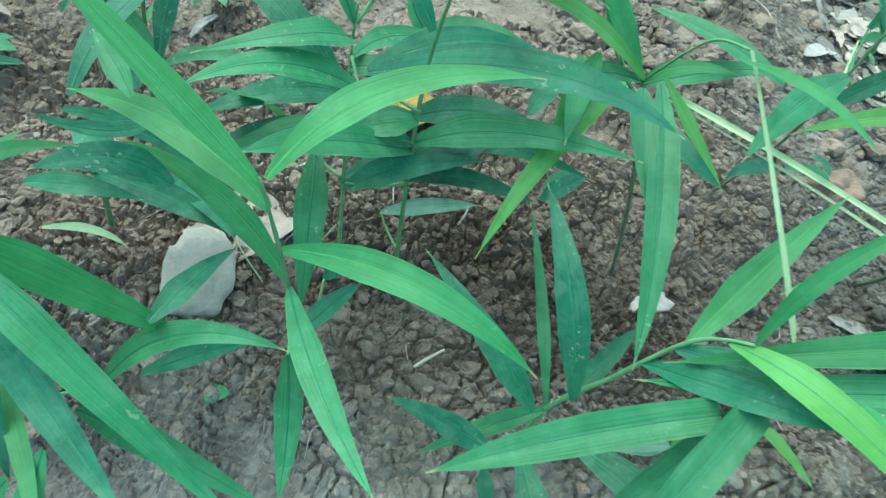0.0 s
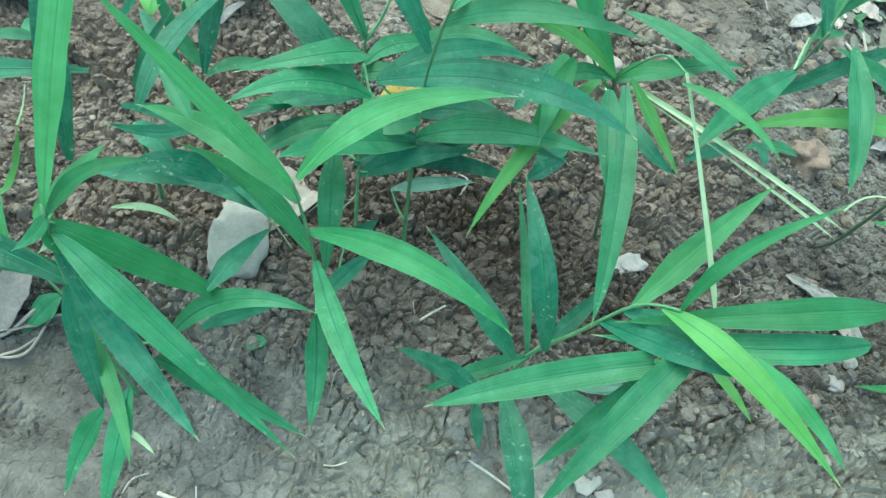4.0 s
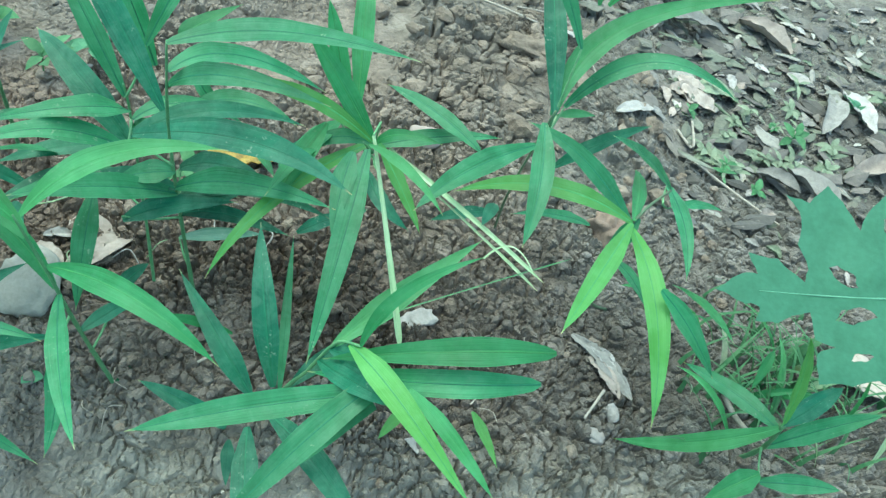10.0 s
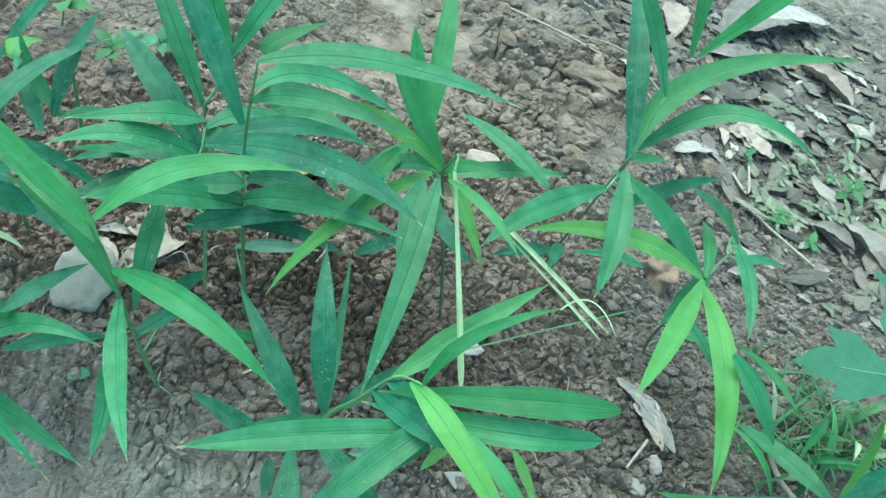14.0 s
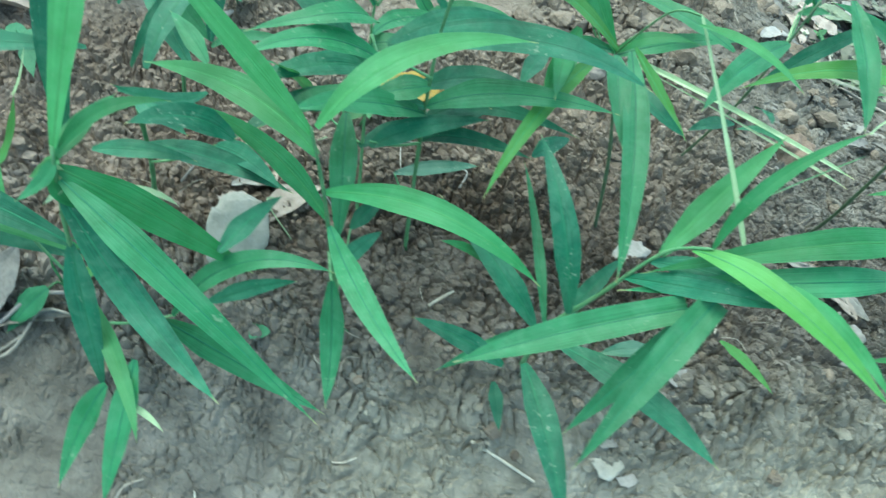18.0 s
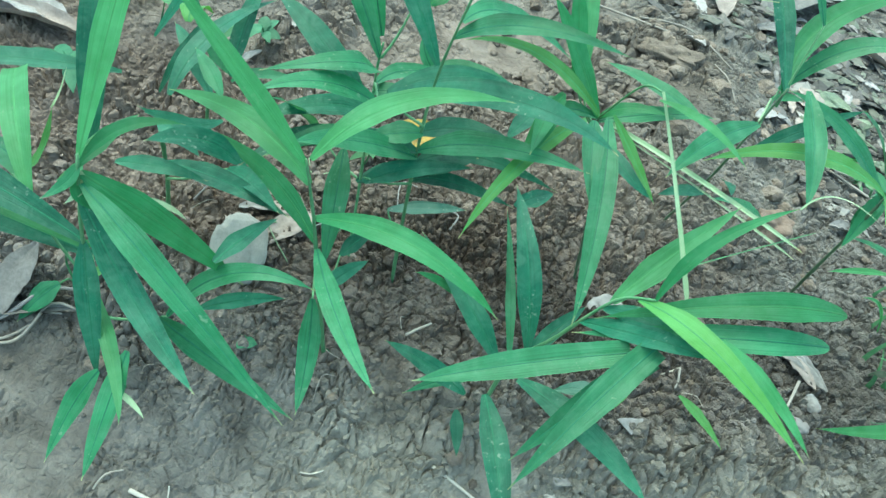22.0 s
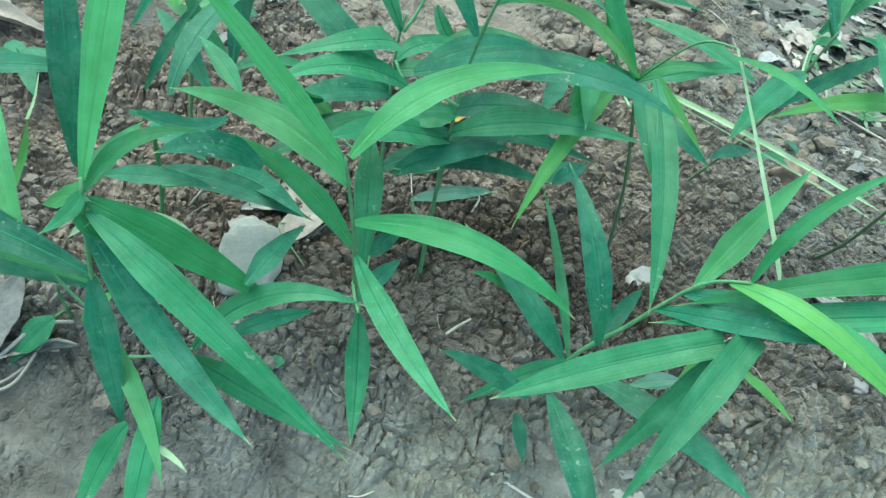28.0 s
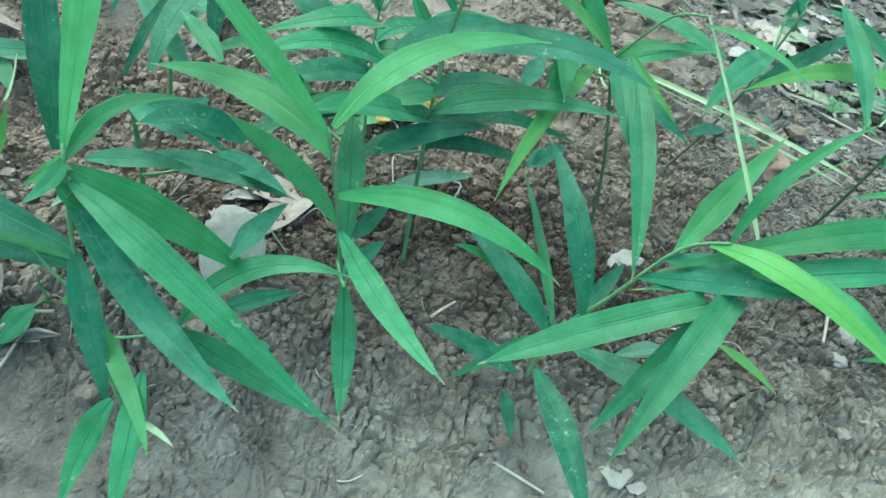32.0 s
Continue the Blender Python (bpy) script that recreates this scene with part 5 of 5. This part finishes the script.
shreds = np.random.default_rng(31)
sv, sf = [], []
sx = np.concatenate([0.74 + 0.22 * shreds.standard_normal(1700), shreds.uniform(0.42, 1.25, 900), 0.36 + 0.15 * shreds.standard_normal(350)])
sy = np.concatenate([0.82 + 0.24 * shreds.standard_normal(1700), shreds.uniform(0.38, 1.45, 900), 1.0 + 0.14 * shreds.standard_normal(350)])
lies = (sy > 0.40) & (sx > 0.24) & ((sx > 0.44 + 0.2 * np.clip(0.75 - sy, 0, None)) | (sy > 0.86))
sx, sy = sx[lies], sy[lies]
sz = lie(sx, sy) + relief(sx, sy)
for x, y, z in zip(sx, sy, sz):
    ln, a = 0.004 + 0.062 * shreds.random() ** 3.4, shreds.uniform(0, 6.28)
    w, up = ln * shreds.uniform(0.25, 0.7), shreds.uniform(-0.15, 0.35) * ln
    foot = Vector((x, y, z + shreds.uniform(-0.002, 0.009)))
    along_, side_ = Vector((math.cos(a), math.sin(a), 0)), Vector((-math.sin(a), math.cos(a), shreds.uniform(-0.35, 0.35)))
    k = len(sv)
    for s, f in ((0, 0.25), (0.35, 1), (0.7, 0.8), (1, 0.15)):
        c = foot + along_ * (ln * s) + Vector((0, 0, up * s * (1 - 0.5 * s)))
        sv += [c - side_ * (w * f * shreds.uniform(0.3, 0.7)), c + Vector((0, 0, 0.12 * w)), c + side_ * (w * f * shreds.uniform(0.3, 0.7))]
    sf += [(k + 3 * q + j, k + 3 * q + j + 1, k + 3 * q + j + 4, k + 3 * q + j + 3) for q in range(3) for j in range(2)]
tagged(link_mesh("leaf_litter", sv, sf, SHREDS, None, False), "grey-brown shreds of rotting leaves and bark", "litter", kind="stuff")

twig([(-0.010, -0.014), (0.000, -0.004), (0.010, 0.006)], 0.0014, TWIG, "short pale twig on the crumbly soil")
twig([(0.050, -0.106), (0.080, -0.114), (0.110, -0.124)], 0.0016, DRY_STRAW, "thin dry twig on the slope of the furrow")
twig([(-0.199, -0.190), (-0.150, -0.197), (-0.066, -0.218)], 0.0021, DRY_STRAW, "pale straight straw lying in the furrow")
twig([(-0.261, -0.258), (-0.244, -0.265), (-0.228, -0.272)], 0.0016, DRY_STRAW, "pale broken straw in the furrow")
twig([(-0.322, -0.262), (-0.307, -0.270), (-0.294, -0.278)], 0.0022, DRY_STRAW, "pale straw beside a half-buried stone")
twig([(-0.229, -0.197), (-0.224, -0.185), (-0.211, -0.177)], 0.0010, TWIG, "short root thread in the trodden soil")
twig([(-0.168, -0.178), (-0.166, -0.184), (-0.165, -0.190)], 0.0008, DRY_STRAW, "short pale root thread")
twig([(-0.063, -0.139), (-0.053, -0.137), (-0.043, -0.133)], 0.0008, DRY_STRAW, "short pale root thread")
twig([(0.218, 0.027), (0.245, 0.043), (0.264, 0.053)], 0.0009, DRY_STRAW, "thin dry stalk under the leaning shoot")
twig([(0.264, 0.053), (0.262, 0.036), (0.256, 0.022, 0.006)], 0.0012, TWIG, "short dry stalk beside a young leaf")
twig([(-0.393, -0.107), (-0.361, -0.109, 0.006), (-0.331, -0.080, 0.008), (-0.309, -0.066)], 0.0021, STONE, "pale stringy root along the furrow edge", "root")
twig([(-0.381, -0.127), (-0.348, -0.114, 0.005), (-0.329, -0.093)], 0.0016, TWIG, "pale stringy root at the furrow edge", "root")
twig([(-0.348, -0.097), (-0.331, -0.091, 0.004), (-0.315, -0.085)], 0.0014, TWIG, "short pale root at the furrow edge", "root")
twig([(0.393, 0.083), (0.373, 0.042)], 0.0017, TWIG, "short straight dry twig beside a pebble", lift=0.007)
twig([(0.529, 0.122), (0.534, 0.09, 0.012), (0.538, 0.062, 0.03)], 0.0034, TWIG, "dead brown stump of a shoot", "dead_stem")
twig([(-0.39, -0.124), (-0.355, -0.121, 0.004), (-0.336, -0.112, 0.008), (-0.322, -0.086, 0.012), (-0.302, -0.080, 0.004)], 0.0016, TWIG, "pale curled dry root on the soil", "dry_root")
twig([(0.506, 0.640), (0.530, 0.600, 0.01), (0.524, 0.650, 0.02)], 0.0024, TWIG, "forked dry twig in the litter")
twig([(0.530, 0.560), (0.600, 0.500, 0.01), (0.690, 0.430)], 0.0022, TWIG, "long thin twig across the litter")
twig([(0.500, 0.790), (0.580, 0.760, 0.008), (0.650, 0.700)], 0.0030, WEED_GREY, "pale green fallen weed stem", "fallen_twig")
twig([(0.20, 0.80), (0.28, 0.76, 0.006), (0.36, 0.70)], 0.0020, TWIG, "thin dry stem on the bare slope")
twig([(0.05, 0.80), (0.16, 0.77, 0.006), (0.24, 0.72)], 0.0024, TWIG, "dry stem lying along the slope")
twig([(0.33, 0.70), (0.345, 0.65, 0.006), (0.352, 0.58)], 0.0015, TWIG, "bent straw on the bare slope")
twig([(0.88, 0.62), (0.97, 0.58, 0.01), (1.06, 0.60)], 0.0030, TWIG, "grey twig at the litter's edge")

straws = random.Random(44)
for i in range(12):
    x, y = straws.uniform(-0.30, 0.0), straws.uniform(0.07, 0.26)
    a, ln = straws.uniform(0, 6.28), straws.uniform(0.025, 0.06)
    twig([(x, y), (x + ln * 0.5 * math.cos(a), y + ln * 0.5 * math.sin(a), straws.uniform(0.003, 0.018)), (x + ln * math.cos(a + 0.7), y + ln * math.sin(a + 0.7))], straws.uniform(0.0007, 0.0013), STRAW if i % 3 == 0 else BLEACHED, "thin bleached dry grass blade under the shoots", "straw")

# ---- weeds ----
def small_leaf(parent, p, q, width, mat, name="leaf"):
    return blade(parent, p, q, (0, 0, 0.1 * (Vector(q) - Vector(p)).length), width, mat, 0, 0.12, name)


def sprout(p, leaves, height, spread, width, mat, label, seed, name="weed"):
    """A seedling: a short stem with a few oval leaves round its top."""
    rng = random.Random(seed)
    foot = seat(p, -0.002)
    ob = thing(name, foot, label, "weed", "weeds on the bed")
    top = foot + Vector((rng.uniform(-0.3, 0.3) * height, rng.uniform(-0.3, 0.3) * height, height))
    stalk(ob, [foot, (foot + top) / 2, top], 0.0011, 0.0008, mat, rings=5, sides=6)
    for i in range(leaves):
        a = 6.28 * i / leaves + rng.uniform(-0.4, 0.4)
        ln = spread * rng.uniform(0.7, 1.2)
        at_ = foot + (top - foot) * rng.uniform(0.55, 1.0)
        small_leaf(ob, at_, at_ + Vector((ln * math.cos(a), ln * math.sin(a), ln * rng.uniform(-0.35, 0.45))), width * rng.uniform(0.8, 1.2), mat)
    return ob


sprout((-0.146, -0.068), 3, 0.012, 0.014, 0.010, WEED, "tiny green seedling on the furrow slope", 1)
sprout((-0.120, 0.200), 5, 0.03, 0.03, 0.012, GRASS, "small pale green weed under the shoots", 2)
sprout((-0.300, 0.345), 6, 0.03, 0.03, 0.013, WEED, "pale green weed at the back of the bed", 4)
sprout((-0.350, 0.300), 6, 0.04, 0.035, 0.015, GRASS, "wilting light green weed", 5)
sprout((-0.440, 0.335), 5, 0.06, 0.05, 0.020, GRASS, "yellow-green curled weed at the back", 6)
sprout((-0.470, 0.200), 5, 0.05, 0.05, 0.018, WEED, "dark green weed near a dry leaf", 7)
weeds = random.Random(5)
for i in range(30):
    x, y = weeds.gauss(0.66, 0.075), weeds.gauss(0.66, 0.085)
    sprout((x, y), weeds.choice((4, 5, 6, 7)), weeds.uniform(0.010, 0.030), weeds.uniform(0.014, 0.032), weeds.uniform(0.005, 0.011),
           weeds.choice((WEED_GREY, WEED_GREY, WEED_GREY, GRASS)), "small wilted grey-green weed in the litter", 20 + i)
for i, (x, y) in enumerate(((0.86, 0.86), (0.93, 0.93), (0.70, 0.70), (0.98, 0.72))):
    sprout((x, y), 5, 0.03, 0.034, 0.013, (WEED, WEED_GREY, GRASS, WEED)[i], "fresh green weed at the litter's edge", 60 + i)

# a heart-leaved seedling at the edge of the furrow
bindweed = thing("weed", seat((-0.318, -0.072)), "seedling with one broad green leaf by dry roots", "weed", "weeds on the bed")
blade(bindweed, seat((-0.318, -0.074), 0.022), seat((-0.346, -0.104), 0.008), (0, 0, 0.004), 0.021, MATURE, 0, 0.1)
stalk(bindweed, [seat((-0.312, -0.062), -0.002), seat((-0.314, -0.066), 0.016), seat((-0.318, -0.074), 0.022)], 0.0011, 0.0009, GRASS, rings=6, sides=6)
stalk(bindweed, [seat((-0.312, -0.062), 0.0), seat((-0.320, -0.056), 0.03), seat((-0.300, -0.040), 0.045)], 0.0011, 0.0009, GRASS, rings=6, sides=6)

# grass tuft beside the low shoot
tuft = random.Random(9)
gv, gf = [], []
for i in range(130):
    x, y = 0.585 + tuft.gauss(0, 0.050), 0.150 + tuft.gauss(0, 0.060)
    foot = seat((x, y), -0.003)
    a, ln, w = tuft.uniform(0, 6.28), tuft.uniform(0.04, 0.13), tuft.uniform(0.0012, 0.0042)
    lean = Vector((math.cos(a), math.sin(a), 0))
    side = Vector((-math.sin(a), math.cos(a), 0))
    k = len(gv)
    for j in range(6):
        s = j / 5
        p = foot + lean * (ln * 0.75 * s * s) + Vector((0, 0, ln * (s - 0.45 * s * s)))
        gv += [p - side * (w * (1 - s * 0.95)), p + side * (w * (1 - s * 0.95))]
    gf += [(k + 2 * j, k + 2 * j + 1, k + 2 * j + 3, k + 2 * j + 2) for j in range(5)]
tagged(link_mesh("grass_tuft", gv, gf, GRASS), "tuft of pale green grass beside the bed", "grass", kind="stuff")

# broader grass blades among the tuft, pale and half withered
for i in range(16):
    x, y = 0.570 + tuft.gauss(0, 0.045), 0.120 + tuft.gauss(0, 0.050)
    a, ln = tuft.uniform(0, 6.28), tuft.uniform(0.07, 0.13)
    foot = seat((x, y), -0.003)
    top = foot + Vector((math.cos(a) * ln * 0.7, math.sin(a) * ln * 0.7, ln * tuft.uniform(0.35, 0.8)))
    sheaf = thing("grass_blade", foot, ("broad fresh grass blade in the tuft", "pale half-withered grass blade in the tuft")[i % 2], "grass", "broad grass blades")
    blade(sheaf, foot, top, (0, 0, ln * 0.16), tuft.uniform(0.006, 0.011), (BRIGHT, WEED_GREY, YOUNG, STRAW)[i % 4], tuft.uniform(-40, 40), 0.3)

# the big lobed leaf that hangs in from the end of the bed
lobed = thing("lobed_weed", seat((0.66, -0.02)), "tall weed with one broad deeply lobed leaf", "weed")
tip, along, upward = Vector((0.381, 0.014, 0.274)), Vector((1.0, 0.16, 0.146)).normalized(), Vector((0.0, 0.90, 0.43)).normalized()
face = along.cross(upward)
edge = [(0, 0), (17, 13), (28, 13), (19, 28), (42, 25), (63, 10), (66, 20), (55, 38), (57, 58), (42, 78), (59, 73), (71, 86), (90, 68), (99, 52), (106, 72), (126, 88), (150, 92),
        (164, 70), (170, 40), (178, 4), (172, -34), (163, -58), (150, -67), (138, -62), (129, -66), (121, -59), (105, -64), (83, -65), (77, -44), (89, -37), (74, -31), (70, -12), (48, -22), (31, -21), (33, -12), (23, -10)]
holes = [(126, 32, 13, 4, -55), (91, 15, 13, 5, -38), (102, -14, 14, 6, 4), (108, -44, 7, 3, 12), (120, 58, 6, 6, 0), (146, 10, 4, 2, 30)]
bm = bmesh.new()
rims = [edge] + [[(x + a * math.cos(t) * math.cos(radians(r)) - b * math.sin(t) * math.sin(radians(r)), y + a * math.cos(t) * math.sin(radians(r)) + b * math.sin(t) * math.cos(radians(r)))
                  for t in (0.0, 0.9, 1.7, 2.4, 3.3, 4.0, 4.6, 5.5)] for x, y, a, b, r in holes]
for rim in rims:
    corners = [bm.verts.new((x, y, 0)) for x, y in rim]
    for i, c in enumerate(corners):
        bm.edges.new((c, corners[(i + 1) % len(corners)]))
bmesh.ops.subdivide_edges(bm, edges=list(bm.edges), cuts=2, use_grid_fill=False)
for v in bm.verts:
    q = v.co * 0.13
    v.co += Vector((noise.noise(q), noise.noise(q + Vector((9, 4, 0))), 0)) * 3.0
bmesh.ops.triangle_fill(bm, use_beauty=True, use_dissolve=False, edges=list(bm.edges))
for k in range(1, 18):
    bmesh.ops.bisect_plane(bm, geom=list(bm.verts) + list(bm.edges) + list(bm.faces), plane_co=(k * 10, 0, 0), plane_no=(1, 0, 0))
    bmesh.ops.bisect_plane(bm, geom=list(bm.verts) + list(bm.edges) + list(bm.faces), plane_co=(0, k * 10 - 90, 0), plane_no=(0, 1, 0))


def on_leaf(x, y, lift=0.0):
    """A place on the lobed leaf, in millimetres from its tip along and across the midrib."""
    h = -0.0016 * abs(y) ** 1.45 - 0.0011 * max(0, 70 - x) ** 1.6 + 3.5 * noise.noise(Vector((x * 0.02, y * 0.02, 0)))
    return tip + (along * x + upward * y + face * (h + lift)) * 0.001


for v in bm.verts:
    v.co = on_leaf(v.co.x, v.co.y) - lobed.location
bmesh.ops.recalc_face_normals(bm, faces=list(bm.faces))
leaf_mesh = bpy.data.meshes.new("leaf_blade")
bm.to_mesh(leaf_mesh)
bm.free()
leaf_mesh.materials.append(LOBED)
leaf_mesh.polygons.foreach_set("use_smooth", [True] * len(leaf_mesh.polygons))
leaf_blade = new("leaf_blade", leaf_mesh)
leaf_blade.parent = lobed
tagged(leaf_blade, "broad lobed leaf with insect holes")
stalk(lobed, [on_leaf(30, 0, 0.4), on_leaf(70, 0, 0.4), on_leaf(120, 0, 0.4), on_leaf(178, 4, 0.4)], 0.0003, 0.0010, LOBED_RIB, "leaf_rib", rings=16, sides=6)
stalk(lobed, [seat((0.66, -0.02), -0.01), Vector((0.655, -0.015, 0.14)), Vector((0.61, 0.0, 0.24)), on_leaf(177, 3)], 0.0050, 0.0024, STEM, rings=12)
# ---- loose soil: crumbs, rootlets and clods ----
def scatter(count, area, small, large, level, seed, name, label, floor=0.0, shape=2.4, jagged=0.3, rounded=False):
    """Loose crumbs in one mesh, thick on the dug bed and thin on the trodden furrow."""
    rng = np.random.default_rng(seed)
    base, tri = icosphere(level)
    x = rng.uniform(area[0], area[1], count * 3)
    y = rng.uniform(area[2], area[3], count * 3)
    keep = rng.uniform(0, 1, count * 3) < np.clip(tilth(x, y) ** 1.6 * (0.35 + 0.9 * soft_noise(x, y, 0.09, 31)), floor, 1)
    x, y = x[keep][:count], y[keep][:count]
    n = len(x)
    r = small + (large - small) * rng.power(1 / shape, n)
    z = lie(x, y) + relief(x, y) + r * 0.35
    jag = 1 + jagged * rng.standard_normal((n, len(base), 1)).clip(-1.6, 1.6)
    scale = rng.uniform(0.6, 1.4, (n, 1, 3)) * np.array([1, 1, 0.6])
    t = rng.uniform(0, 6.28, n)
    v = base[None] * jag * scale
    c, s = np.cos(t)[:, None], np.sin(t)[:, None]
    vx, vy = v[:, :, 0] * c - v[:, :, 1] * s, v[:, :, 0] * s + v[:, :, 1] * c
    out = np.stack([vx * r[:, None] + x[:, None], vy * r[:, None] + y[:, None], v[:, :, 2] * r[:, None] + z[:, None]], -1).reshape(-1, 3)
    f = (tri[None] + (np.arange(n) * len(base))[:, None, None]).reshape(-1, 3)
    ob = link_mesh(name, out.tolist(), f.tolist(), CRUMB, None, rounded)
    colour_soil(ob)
    return tagged(ob, label, "soil", kind="stuff")


scatter(9000, (-0.48, 0.60, -0.22, 0.44), 0.0012, 0.0034, 1, 3, "soil_crumbs", "fine loose crumbs of brown soil", 0.05)
scatter(2600, (-0.52, 0.70, -0.20, 0.80), 0.0026, 0.0062, 2, 4, "soil_lumps", "loose angular lumps of brown soil on the bed", 0.01, 2.4, 0.13)

rootlets = random.Random(12)
for i in range(16):
    x, y = rootlets.uniform(-0.3, 0.3), rootlets.uniform(-0.2, 0.12)
    a, ln = rootlets.uniform(0, 6.28), rootlets.uniform(0.015, 0.04)
    twig([(x, y), (x + ln * 0.5 * math.cos(a), y + ln * 0.5 * math.sin(a), 0.003), (x + ln * math.cos(a + 0.5), y + ln * math.sin(a + 0.5))], 0.0005, TWIG, "hair-thin pale rootlet on the soil", "rootlet", 0.002)

clod_meshes = []
for k in range(9):
    v, f = icosphere(2)
    q = [Vector(p) * (1 + 0.42 * noise.noise(Vector(p) * 1.3 + Vector((k * 7, 0, 0))) + 0.24 * noise.noise(Vector(p) * 3.1 + Vector((0, k * 5, 0)))) for p in v]
    me = bpy.data.meshes.new("soil_clod")
    me.from_pydata([(p.x, p.y * 0.85, p.z * 0.68) for p in q], [], f.tolist())
    me.materials.append(CLOD)
    clod_meshes.append(me)
clods = random.Random(21)
placed = 0
while placed < 300:
    x, y = clods.uniform(-0.45, 0.62), clods.uniform(-0.14, 0.62)
    if clods.random() > float(tilth(x, y)) ** 2:
        continue
    r = 0.0045 + 0.0060 * clods.random() ** 2.2
    if placed >= 130:
        # bigger ones on the slope behind the plants
        x, y = clods.uniform(-0.05, 0.47), clods.uniform(0.36, 0.98)
        r = 0.006 + 0.012 * clods.random() ** 2.0
    ob = new("soil_clod", clods.choice(clod_meshes))
    ob.parent = ground
    ob.location = (x, y, ground_z(x, y) + r * 0.22)
    ob.rotation_euler = (clods.uniform(-0.5, 0.5), clods.uniform(-0.5, 0.5), clods.uniform(0, 6.28))
    ob.scale = (r, r, r)
    placed += 1
